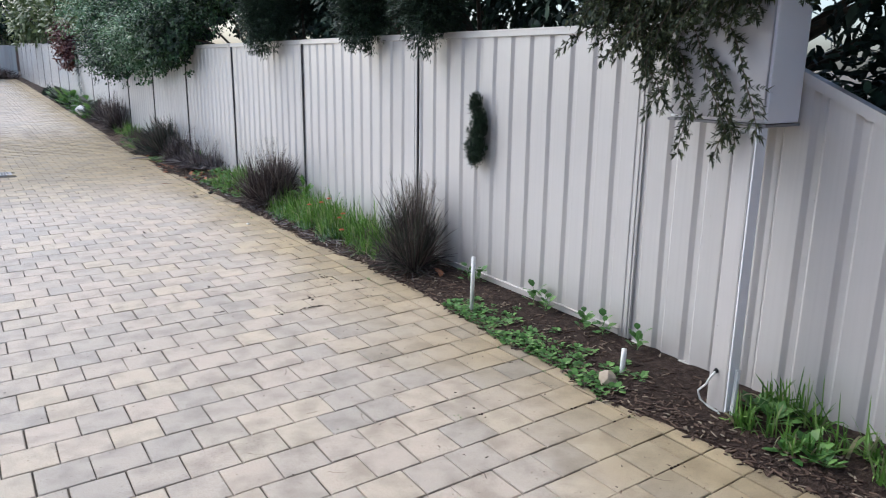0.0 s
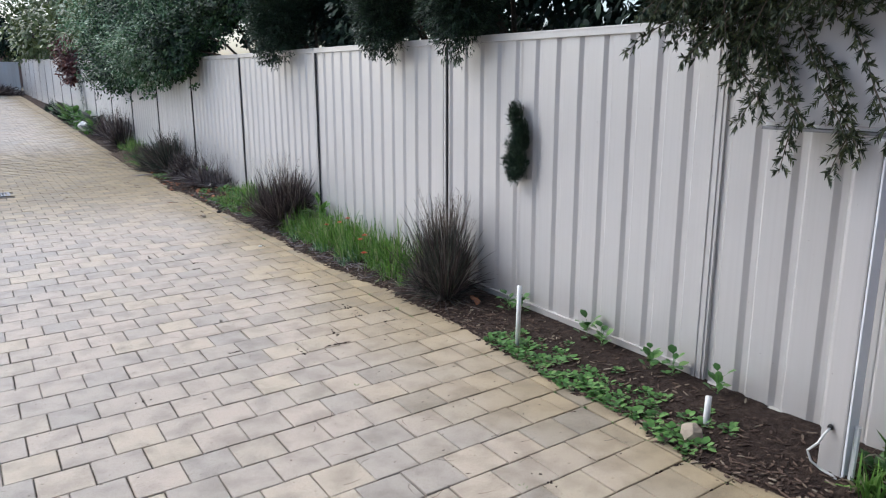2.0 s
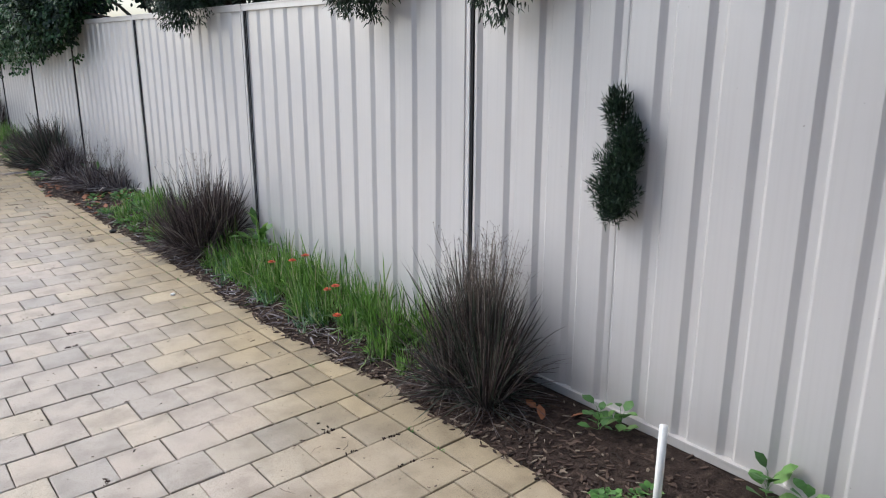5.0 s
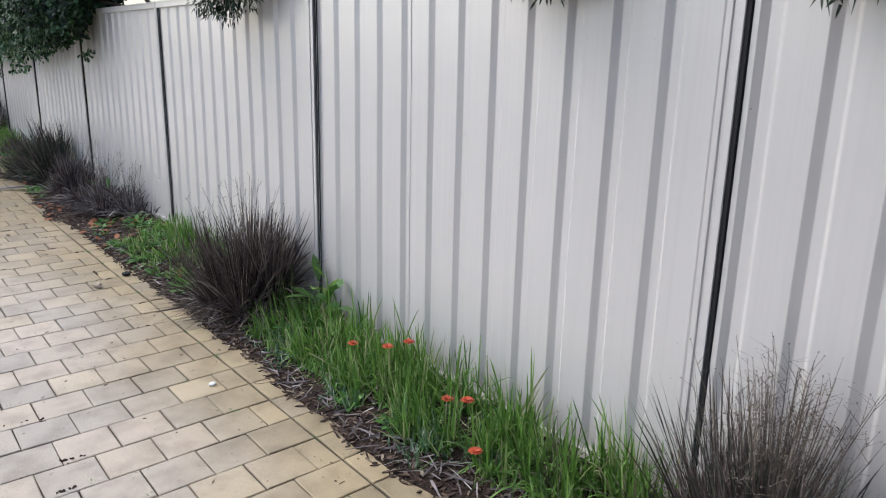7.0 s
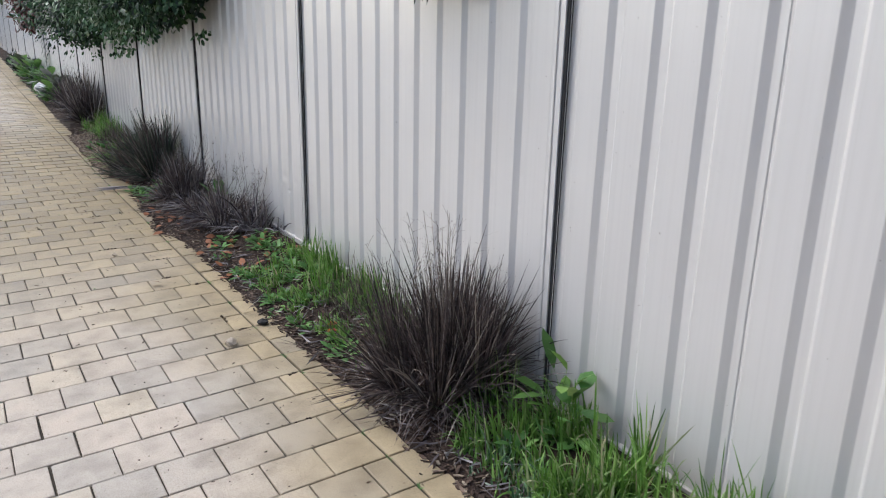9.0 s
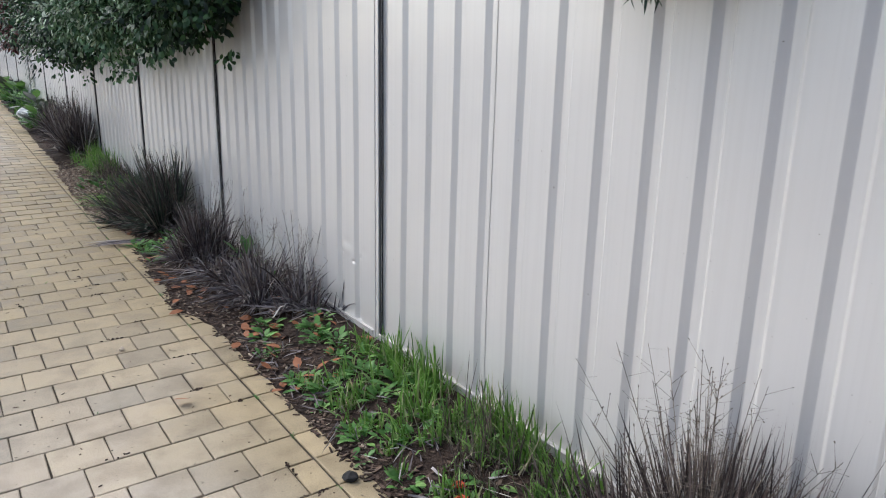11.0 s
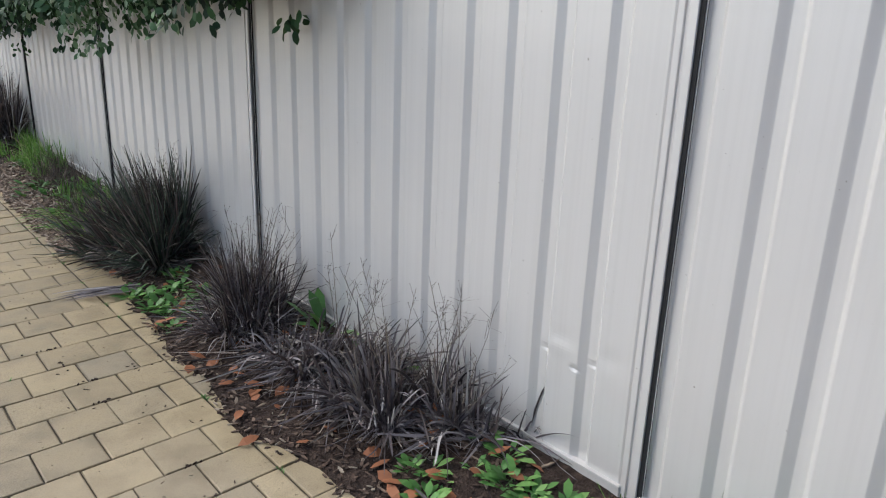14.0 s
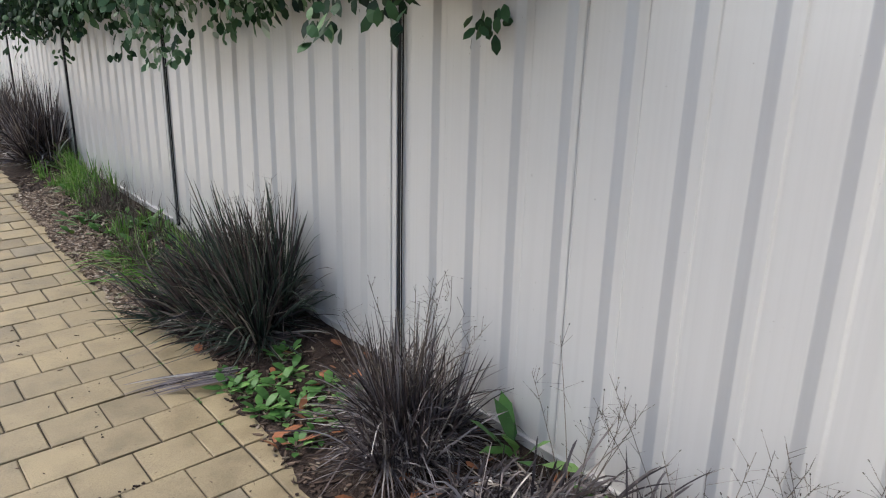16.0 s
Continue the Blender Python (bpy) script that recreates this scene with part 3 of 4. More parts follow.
tussock((2.72, 13.35), 0.46, 0.6, 600, PURPLE, "strap leaf tussock sprawling over the paving edge", G, 0.012, (0.4, 0.9), DEEP_GREEN, 0.4, 0, lean=(-0.35, 0.15))
tussock((2.95, 17.3), 0.62, 0.6, 1100, PURPLE, "dark reddish grass tussock near weeds", G, 0.014, (0.2, 0.8), ASHEN, 0.3, 24)
tussock((2.98, 18.3), 0.66, 0.6, 1100, PURPLE, "dark reddish grass tussock against the fence", G, 0.014, (0.2, 0.8), ASHEN, 0.3, 24)
tussock((2.95, 19.6), 0.6, 0.6, 700, PURPLE, "dark grass tussock beside low green weeds", G, 0.014, (0.2, 0.8), ASHEN, 0.3, 10)

tussock((2.88, 11.35), 0.30, 1.2, 700, ASHEN, "mat of withered grey leaves lying over the mulch", G, 0.010, (1.0, 1.6), PURPLE, 0.35, 0, lean=(-0.05, -0.5))
tussock((2.93, 11.2), 0.40, 1.4, 800, ASHEN, "withered grey leaves slumped against the fence", G, 0.010, (0.8, 1.4), PURPLE, 0.35, 8, lean=(0, -0.5), stalk_h=1.6)
# a few fallen straps on the paving
strap = Soup()
for _ in range(26):
    strap.blade(Vector((2.62 + rng.uniform(-0.05, 0.05), 12.72 + rng.uniform(-0.05, 0.05), 0.03)), Vector((-1, 0.25 + rng.uniform(-0.2, 0.2), 0.06)), rng.uniform(0.25, 0.42), 0.009, 0.1, 4, 0.004)
tagged(strap.made("fallen_straps", ASHEN), "withered grey strap leaves fallen on the paving", "dead leaves", kind="stuff")


def sward(name, y0, y1, x0, x1, count, h0, h1, label, material=GREEN_TUFT, width=0.0095, clump=14):
    """Loose long grass in small tufts."""
    soup = Soup()
    for _ in range(count // clump):
        cx, cy = rng.uniform(x0, x1), rng.uniform(y0, y1)
        if cx < edge_x(cy) + 0.02 or noise.noise(Vector((cx * 5, cy * 5, 4))) < -0.16:
            continue
        hh = rng.uniform(h0, h1) * (0.55 + 0.45 * min(1, (cx - x0) / max(0.1, (x1 - x0) * 0.6)))
        for _ in range(clump):
            a = rng.uniform(0, math.tau)
            out = abs(rng.gauss(0, 0.55))
            b = Vector((cx + rng.uniform(-0.03, 0.03), cy + rng.uniform(-0.03, 0.03), 0))
            b.z = bed_z(b.x, b.y) - 0.006
            way = Vector((math.cos(a) * out - 0.08, math.sin(a) * out, 1))
            ln = hh * rng.uniform(0.5, 1.15)
            if b.x + way.normalized().x * ln > FENCE_X - 0.02:
                way.x = -abs(way.x) * 0.3
            soup.blade(b, way, ln, width * rng.uniform(0.6, 1.3), rng.uniform(0.05, 0.9) * (0.4 + out), 5, b.z)
    return tagged(soup.made(name, material), label, "grass", kind="stuff")


WEED_SPOTS = []
sward("long_grass", 5.15, 7.15, 2.70, 3.09, 4600, 0.2, 0.42, "lush bright green long grass between the tussocks")
sward("long_grass", 7.0, 7.75, 2.68, 3.08, 1100, 0.16, 0.32, "bright green grass at the foot of a fence post")
sward("long_grass", 8.25, 9.9, 2.64, 3.08, 2300, 0.10, 0.24, "sparse green grass growing from dark soil")
sward("long_grass", 8.6, 9.7, 2.98, 3.09, 420, 0.22, 0.36, "tall green grass along the fence foot")
sward("long_grass", 13.6, 14.9, 2.66, 3.05, 1200, 0.08, 0.24, "green weedy grass beside strap leaf tussocks", GREEN_TUFT, 0.009)
sward("long_grass", 15.5, 17.0, 2.78, 3.08, 1300, 0.14, 0.32, "bright green grass near leaf litter", GREEN_TUFT, 0.009)
sward("long_grass", 1.1, 1.8, 2.74, 3.05, 520, 0.14, 0.34, "broad green grass by the white post", GREEN_TUFT, 0.012)
sward("long_grass", 20.2, 24.0, 2.7, 3.1, 2200, 0.2, 0.42, "green weeds along the distant fence", WEED, 0.016)
sward("long_grass", 24.0, 32.0, 2.75, 3.12, 2200, 0.2, 0.5, "dark green weeds along the distant fence", SHADY, 0.03)
sward("dry_grass", 13.7, 15.8, 2.70, 3.05, 1700, 0.2, 0.42, "thin dry straw-coloured grass stalks", STALK, 0.004)
sward("dry_grass", 5.0, 5.6, 2.68, 2.95, 420, 0.2, 0.4, "pale dry grass leaning from a tussock", STALK, 0.005)
sward("dry_grass", 8.3, 9.0, 2.75, 3.0, 420, 0.2, 0.42, "pale feathery dry grass beside a tussock", STALK, 0.004)
sward("long_grass", 5.3, 7.4, 2.62, 2.85, 700, 0.08, 0.2, "pale green grass tufts along the paving edge", PALE, 0.009, 10)
for _ in range(9):
    y = rng.uniform(5.2, 7.3)
    WEED_SPOTS.append((rng.uniform(edge_x(y) + 0.1, 2.95), y))
litter = Soup()
for _ in range(480):
    y = rng.uniform(5.4, 7.9) if rng.random() < 0.65 else rng.uniform(8.2, 10.4)
    x = edge_x(y) + 0.03 + abs(rng.gauss(0.08, 0.12))
    if x < 3.05:
        a = rng.uniform(0, math.tau)
        litter.blade(Vector((x, y, bed_z(x, y) + 0.008)), Vector((math.cos(a), math.sin(a), rng.uniform(0, 0.35))), rng.uniform(0.04, 0.16), rng.uniform(0.004, 0.011), 0.2, 4, bed_z(x, y) + rng.uniform(0.004, 0.02))
tagged(litter.made("leaf_litter", ASHEN), "withered grey leaf strips lying on the soil", "dead leaves", kind="stuff")
# long runners across the paving edge
run = Soup()
for _ in range(90):
    run.blade(Vector((2.66 + rng.uniform(-0.04, 0.2), 14.2 + rng.uniform(-0.45, 0.35), 0.04)), Vector((-1, rng.uniform(-0.5, 0.5), rng.uniform(0.3, 0.9))), rng.uniform(0.15, 0.5) * rng.uniform(0.6, 1), 0.011, 0.35, 5, 0.004)
tagged(run.made("grass_runner", GREEN_TUFT), "long green grass blades trailing over the paving", "grass", kind="stuff")


def weed(at, size, leaves, label, long=1.6, upright=0.5, material=WEED, stem=0.0, group="broadleaf weeds in the bed"):
    """A broadleaf weed: stems and oval leaves from one root."""
    base = Vector((at[0], at[1], bed_z(*at) - 0.004))
    root = thing("weed", base, label, "weed", group)
    soup, stems = Soup(), Soup()
    for k in range(leaves):
        a = k * 2.4 + rng.uniform(-0.4, 0.4)
        out = Vector((math.cos(a), math.sin(a), 0))
        h = stem * (k / leaves)
        b = base + out * rng.uniform(0.0, 0.25) * size + UP * h
        way = out + UP * rng.uniform(0.1, 1.0) * upright * 2
        ln = size * rng.uniform(0.6, 1.1)
        if b.x + way.normalized().x * ln > FENCE_X - 0.012:
            way.x = -abs(way.x)
        stems.strand([base + UP * h * 0.7, (base + UP * h).lerp(b + way.normalized() * ln * 0.2, 0.6), b + way.normalized() * ln * 0.3], 0.004)
        soup.leaf(b + way.normalized() * ln * 0.3, way, UP, ln * 0.75, ln / long * 0.8, 0.25)
    soup.made("foliage", material, root)["kind"] = "stuff"
    stems.made("stem", material, root)["kind"] = "stuff"
    return root


for _ in range(190):      # clover-like ground cover near the stakes
    y = rng.uniform(2.35, 3.95)
    x = edge_x(y) + abs(rng.gauss(0.1, 0.1)) + 0.01
    if x < 3.05 and not (x > 2.85 and rng.random() < 0.6):
        weed((x, y), rng.uniform(0.026, 0.052), rng.randint(9, 14), "low green round-leaved weed in mulch", 1.25, 0.5)
for y in (2.62, 2.9, 3.02, 3.4, 3.55, 4.15, 4.22):
    weed((rng.uniform(2.98, 3.06), y), rng.uniform(0.07, 0.1), 12, "leafy green weed climbing at the fence foot", 1.2, 0.8, WEED, 0.11)
for at in ((2.93, 1.80), (2.96, 1.84), (2.99, 1.74), (2.9, 1.70), (2.78, 1.45), (2.72, 1.52), (2.83, 1.5), (2.76, 1.38)):
    weed(at, rng.uniform(0.06, 0.11), 14, "broad green weed near the white post", 1.7, 0.9)
weed((3.03, 7.33), 0.20, 14, "tall green weed with large leaves at the fence", 3.2, 1.2, GREEN_TUFT, 0.2)
weed((3.0, 7.22), 0.13, 9, "round-leaved green weed at the fence", 1.3, 0.6, WEED, 0.2)
weed((3.05, 11.52), 0.19, 12, "stout green weed with thick upright leaves", 2.6, 1.3)
weed((3.05, 11.25), 0.10, 7, "small green weed at the bottom rail", 1.8, 0.8)
weed((3.04, 10.95), 0.10, 7, "small green weed at the bottom rail", 1.8, 0.8)
for _ in range(46):
    y = rng.uniform(9.25, 10.5)
    weed((rng.uniform(edge_x(y) + 0.06, 3.04), y), rng.uniform(0.045, 0.095), rng.randint(8, 13), "green rosette weed among fallen leaves", 2.2, 0.55)
for _ in range(26):
    y = rng.uniform(12.1, 12.75)
    weed((rng.uniform(edge_x(y) + 0.0, 2.86), y), rng.uniform(0.05, 0.1), rng.randint(8, 13), "low green oval-leaved weed between tussocks", 1.9, 0.6)
for _ in range(30):
    y = rng.uniform(13.7, 16.2)
    weed((rng.uniform(edge_x(y) + 0.05, 3.05), y), rng.uniform(0.06, 0.13), rng.randint(7, 11), "green weed in leaf litter", 2.0, 0.6)
for _ in range(34):
    y = rng.uniform(8.3, 9.7)
    weed((rng.uniform(edge_x(y) + 0.04, 3.0), y), rng.uniform(0.05, 0.1), 9, "green weed among sparse grass", 2.0, 0.6)
for spot in WEED_SPOTS:
    weed(spot, rng.uniform(0.05, 0.09), 10, "leafy green weed among the long grass", 2.0, 0.8, WEED, rng.uniform(0, 0.1))
for _ in range(24):
    y = rng.uniform(20, 30)
    weed((rng.uniform(2.8, 3.05), y), rng.uniform(0.25, 0.45), 14, "large leafy weed by the distant fence", 1.8, 0.8, rng.choice((WEED, DEEP_GREEN)), 0.2)


# ---- flowers, litter and fallen leaves ----
def flower(at, size):
    base = Vector((at[0], at[1], bed_z(at[0], at[1])))
    head = Vector(at)
    root = thing("orange_flower", base, "orange-red daisy flower among long grass", "flower", "orange flowers")
    s = Soup()
    s.strand([base, base.lerp(head, 0.6) + Vector((0.01, 0, 0)), head], 0.004)
    s.made("stem", GREEN_TUFT, root)
    s = Soup()
    for ring, (n, tilt) in enumerate(((11, 0.25), (8, 0.8))):
        for k in range(n):
            a = k * math.tau / n + ring * 0.2
            s.leaf(head, Vector((math.cos(a), math.sin(a), tilt)), UP, size * (1 - 0.25 * ring), size * 0.45)
    s.made("petals", PETAL, root)


for at in ((2.78, 5.86, 0.27), (2.85, 6.31, 0.33), (2.82, 6.42, 0.28), (2.80, 6.66, 0.22), (2.82, 6.02, 0.2), (2.75, 8.70, 0.06), (2.72, 8.64, 0.05), (2.70, 5.72, 0.16)):
    flower(at, 0.028)

fallen = [(2.75, 10.86), (3.06, 9.96), (2.74, 11.6), (2.8, 10.76), (2.98, 10.7), (2.87, 10.3), (3.0, 10.29), (2.77, 11.92), (2.86, 12.63), (2.98, 11.59), (2.6, 13.01), (2.64, 11.3), (2.7, 10.4), (2.82, 10.55), (2.9, 11.2), (2.62, 12.7), (2.72, 11.75), (2.85, 11.0), (2.93, 4.5), (2.98, 4.35), (2.88, 4.42), (2.3, 8.84), (2.6, 10.0), (2.2, 9.9)]
for k in range(110):
    y = rng.uniform(9.7, 12.6)
    fallen.append((rng.uniform(edge_x(y), 3.05), y))
for x, y in fallen:
    s = Soup()
    a = rng.uniform(0, math.tau)
    z = (bed_z(x, y) if x > edge_x(y) else 0.0) + 0.014
    s.leaf(Vector((x, y, z)), Vector((math.cos(a), math.sin(a), rng.uniform(0, 0.5))), Vector((rng.uniform(-0.5, 0.5), rng.uniform(-0.5, 0.5), 1)), rng.uniform(0.035, 0.085), rng.uniform(0.022, 0.05), rng.uniform(-0.2, 0.4))
    tagged(s.made("fallen_leaf", RUST_LEAF), "dry orange-brown leaf fallen on the ground", "leaf", "fallen leaves")

ROW_Y = 2.734
s = Soup()
for _ in range(9000):
    y = rng.uniform(1.0, 17.0)
    x = edge_x(y) + abs(rng.gauss(0, 0.25)) - 0.015
    if x > 3.1:
        continue
    s.chip(Vector((x, y, bed_z(x, y) + 0.002 if x > edge_x(y) else 0.001)), rng.uniform(0.012, 0.05), rng.uniform(0.004, 0.014), rng.uniform(0, 6.3))
dry = Soup()
for _ in range(4200):
    y = rng.uniform(13.6, 16.4)
    x = edge_x(y) - 0.06 + abs(rng.gauss(0.05, 0.18))
    if x < 3.1:
        dry.chip(Vector((x, y, max(bed_z(x, y), 0) + 0.004)), rng.uniform(0.025, 0.06), rng.uniform(0.012, 0.025), rng.uniform(0, 6.3), 0.5)
tagged(dry.made("dry_leaf_litter", leaf_material("dry_brown_leaf", [(0.0, (0.06, 0.04, 0.03)), (0.4, (0.15, 0.105, 0.075)), (0.8, (0.27, 0.20, 0.15)), (1.0, (0.42, 0.36, 0.29))], 0.85)), "dry brown leaf litter spread over the bed edge", "leaf litter", kind="stuff")
tagged(s.made("bark_mulch", LITTER), "dark bark chips and twigs scattered over the soil", "mulch", kind="stuff")
s = Soup()
for _ in range(420):
    y = rng.uniform(1.2, 16.0)
    x = 2.5 - abs(rng.gauss(0, 0.7))
    s.chip(Vector((x, y, 0.0015)), rng.uniform(0.004, 0.018) * rng.choice((0.6, 1, 1.5)), rng.uniform(0.002, 0.006), rng.uniform(0, 6.3), 0.1, 0.002)
for _ in range(60):
    y = rng.uniform(1.5, 6.0)
    x = rng.uniform(0.6, 2.5)
    a = rng.uniform(0, 6.3)
    s.strand([Vector((x, y, 0.004)), Vector((x + 0.03 * math.cos(a), y + 0.03 * math.sin(a), 0.006)), Vector((x + 0.07 * math.cos(a + 0.3), y + 0.07 * math.sin(a + 0.3), 0.004))], 0.004)
tagged(s.made("paving_debris", LITTER), "tiny dark leaf scraps and twigs on the paving", "debris", kind="stuff")
s2 = Soup()
for _ in range(50):        # dirt and moss clots caught in the joints
    y = ROW_Y + 0.2021 * rng.randint(-5, 50)
    x = 2.45 - abs(rng.gauss(0, 0.75))
    along = rng.random() < 0.5
    for _ in range(rng.randint(3, 8)):
        d = rng.gauss(0, 0.03)
        s2.chip(Vector((x + (d if along else rng.gauss(0, 0.004)), y + (rng.gauss(0, 0.004) if along else d), -0.002)), rng.uniform(0.006, 0.02), rng.uniform(0.004, 0.01), rng.uniform(0, 6.3), 0.3, 0.005)
tagged(s2.made("joint_dirt", SOIL), "dark dirt clots caught in the paving joints", "dirt", kind="stuff")
# weeds in the joints
s = Soup()
for _ in range(60):
    y = ROW_Y + 0.2021 * rng.randint(-4, 60)
    x = rng.choice((2.452, 2.452, rng.uniform(1.0, 2.4)))
    for _ in range(7):
        a = rng.uniform(0, 6.3)
        s.blade(Vector((x, y + rng.uniform(-0.02, 0.02), -0.006)), Vector((math.cos(a), math.sin(a), 1.2)), rng.uniform(0.01, 0.035), 0.004, 0.4, 3)
tagged(s.made("joint_weeds", WEED), "tiny green weeds and moss in the paving joints", "weed", kind="stuff")
lump("bottle_cap", (2.31, 7.07, 0.006), (0.017, 0.017, 0.008), WHITE_PVC, "small pale plastic cap lying on the paving", "cap", seed=1)
lump("pebble", (2.50, 9.01, 0.012), (0.026, 0.03, 0.016), DARK, "small black stone at the paving edge", "pebble", seed=5)
lump("pebble", (2.28, 8.84, 0.012), (0.024, 0.035, 0.02), STONE, "small pale stone on the paving", "pebble", seed=8)
lump("pebble", (2.07, 10.64, 0.008), (0.014, 0.02, 0.01), STONE, "tiny pale pebble on the paving", "pebble", seed=9)
bag = lump("plastic_bag", (2.78, 21.3, gz(21.3) + 0.17), (0.17, 0.15, 0.13), WHITE_PVC, "crumpled white plastic bag among the weeds", "bag", seed=12, sub=3)


# ---- shrubs and trees behind the fence ----
def tree(name, at, clumps, material, count, label, category, leaf=(0.05, 0.025), style="oval", group="", second=None, trunk_r=0.05, inner=0.45):
    """Tapered trunk, a limb to each clump, and leaves in an uneven shell round every clump."""
    base = Vector((at[0], at[1], gz(at[1]) - 0.05))
    root = thing(name, base, label, category, group)
    low = min(c[0][2] for c in clumps)
    fork = Vector((at[0], at[1], max(base.z + 0.5, low - 0.5)))
    part("trunk", tube(bmesh.new(), [base, base.lerp(fork, 0.5) + Vector((0.03, 0.02, 0)), fork], trunk_r, trunk_r * 0.7), BARK, root)
    bm = bmesh.new()
    for c, r in clumps:
        c = Vector(c)
        tube(bm, [fork, fork.lerp(c, 0.5) + Vector((0, 0, 0.12)), c], trunk_r * 0.45, trunk_r * 0.12, 5)
    part("limb", bm, BARK, root)["kind"] = "stuff"
    total = sum(r[0] * r[1] + r[1] * r[2] + r[0] * r[2] for c, r in clumps)
    for mat, share in ((material, 1.0 if second is None else 0.7), (second, 0.3)):
        if mat is None:
            continue
        soup = Soup()
        for c, r in clumps:
            c = Vector(c)
            n = int(count * share * (r[0] * r[1] + r[1] * r[2] + r[0] * r[2]) / total)
            twigs = max(1, n // 9)
            for _ in range(twigs):
                d = ball().normalized()
                k = 1 + (0.18 if style == "needle" else 0.45) * noise.noise(d * 2.3 + c * 3.0)
                o = rng.uniform(inner, 1.0) * k
                p = c + Vector((d.x * r[0], d.y * r[1], d.z * r[2])) * o
                if p.z < gz(p.y) + 0.05 or (p.x > FENCE_X - 0.06 and p.x < FENCE_X + 0.1 and p.z < gz(p.y) + 1.84):
                    continue
                for _ in range(9):
                    if style == "needle":
                        w = (d * 0.9 + ball() * 0.7 + Vector((0, 0, 0.25))).normalized()
                        soup.blade(p + ball(leaf[0] * 1.2), w, leaf[0] * rng.uniform(0.6, 1.4), leaf[1], 0.1, 2)
                    elif style == "spray":
                        w = (Vector((d.x, d.y, -0.35)) + ball() * 0.7).normalized()
                        soup.blade(p + ball(leaf[0] * 1.3), w, leaf[0] * rng.uniform(0.6, 1.5), leaf[1], 0.2, 2)
                    else:
                        w = (d * 0.6 + ball() * 0.9 + Vector((0, 0, -0.25))).normalized()
                        nrm = (d * 0.5 + Vector((-0.3, 0, 0.8)) + ball() * 0.5).normalized()
                        q = p + ball(leaf[0] * 1.3)
                        soup.leaf(q, w, nrm, leaf[0] * rng.uniform(0.65, 1.25), leaf[1] * rng.uniform(0.8, 1.2))
        soup.made("crown", mat, root)["kind"] = "stuff"
    return root


# clipped dark conifers that lean over the top rail
for y, rr, h in ((8.28, 0.46, 0.44), (5.87, 0.29, 0.47), (4.83, 0.31, 0.50)):
    tree("conifer", (3.5, y), [((3.02, y, 1.645 + h), (0.3, rr, h)), ((3.05, y, 1.80 + h), (0.27, rr, h)), ((3.45, y + 0.1, 2.3 + h), (0.35, 0.4, 0.7))], CONIFER, 70000, "dark green conifer bulging over the top of the fence", "conifer", (0.032, 0.010), "needle", "conifers behind the fence")
# the sprig that grows through a gap in the sheet
sprig = Soup()
SPRIG = ((4.285, 1.30, 0.055, 0.085), (4.235, 1.20, 0.075, 0.085), (4.27, 1.10, 0.10, 0.085), (4.31, 0.99, 0.085, 0.09), (4.23, 0.99, 0.07, 0.09), (4.275, 0.92, 0.065, 0.06), (4.215, 1.13, 0.05, 0.08))
for cy, cz, ry, rz in SPRIG:
    for _ in range(260):
        d = ball().normalized()
        o = rng.uniform(0.2, 1.0)
        p = Vector((3.075 + d.x * 0.045 * o, cy + d.y * ry * o, cz + d.z * rz * o))
        for _ in range(5):
            w = (Vector((-0.3, d.y * 0.6, 0.55 + d.z * 0.5)) + ball() * 0.6).normalized()
            sprig.blade(p + ball(0.012), w, rng.uniform(0.018, 0.042), 0.005, 0.15, 2)
sprig_root = thing("conifer_sprig", (3.1, 4.22, 0.93), "dark conifer sprig pushing out through the fence", "foliage")
sprig.made("foliage", CONIFER, sprig_root)["kind"] = "stuff"
part("twig", tube(bmesh.new(), [(3.14, 4.29, 0.92), (3.09, 4.28, 1.1), (3.08, 4.26, 1.3)], 0.007, 0.003, 5), BARK, sprig_root)

hedge_clumps = []
for k in range(15):
    y = -3 + k * 0.95
    hedge_clumps.append(((3.75 + rng.uniform(-0.1, 0.1), y, 2.3 + rng.uniform(-0.1, 0.15)), (0.45, 0.75, 0.75)))
    hedge_clumps.append(((4.1, y + 0.4, 3.5 + rng.uniform(-0.2, 0.3)), (0.6, 0.8, 0.8)))
    if y < 3.6:
        hedge_clumps.append(((3.72, y, 1.35), (0.36, 0.75, 0.75)))
tree("hedge", (3.9, 4.0), hedge_clumps, SHADY, 80000, "dense dark green hedge standing behind the fence", "hedge", (0.09, 0.045), "oval", "", CONIFER, 0.07, 0.3)

# cypress branch hanging over the cabinet
tree("cypress", (3.45, 2.75), [((2.92, 2.55, 2.14), (0.28, 0.45, 0.28)), ((2.85, 2.05, 2.3), (0.24, 0.4, 0.26)), ((3.45, 2.6, 2.8), (0.5, 0.7, 0.6))],
     SPRAY, 26000, "olive green cypress branches drooping over the cabinet", "cypress", (0.045, 0.008), "spray", "", CONIFER, 0.06, 0.2)
# this crown stays out of view, spread wide to darken the near fence and paving
tree("tree", (4.3, 1.6), [((2.6, 1.2, 4.0), (1.8, 2.2, 0.9)), ((2.8, 3.9, 4.2), (1.6, 1.9, 0.9)), ((4.0, 2.4, 5.2), (1.6, 2.4, 1.2)), ((2.2, -0.8, 4.4), (1.7, 1.8, 0.9)), ((1.2, 0.6, 5.0), (1.5, 2.0, 0.8))],
     SPRAY, 26000, "tall cypress-like tree leaning over the fence, its unseen crown added for shade", "tree", (0.16, 0.06), "oval", "", SHADY, 0.14, 0.1)


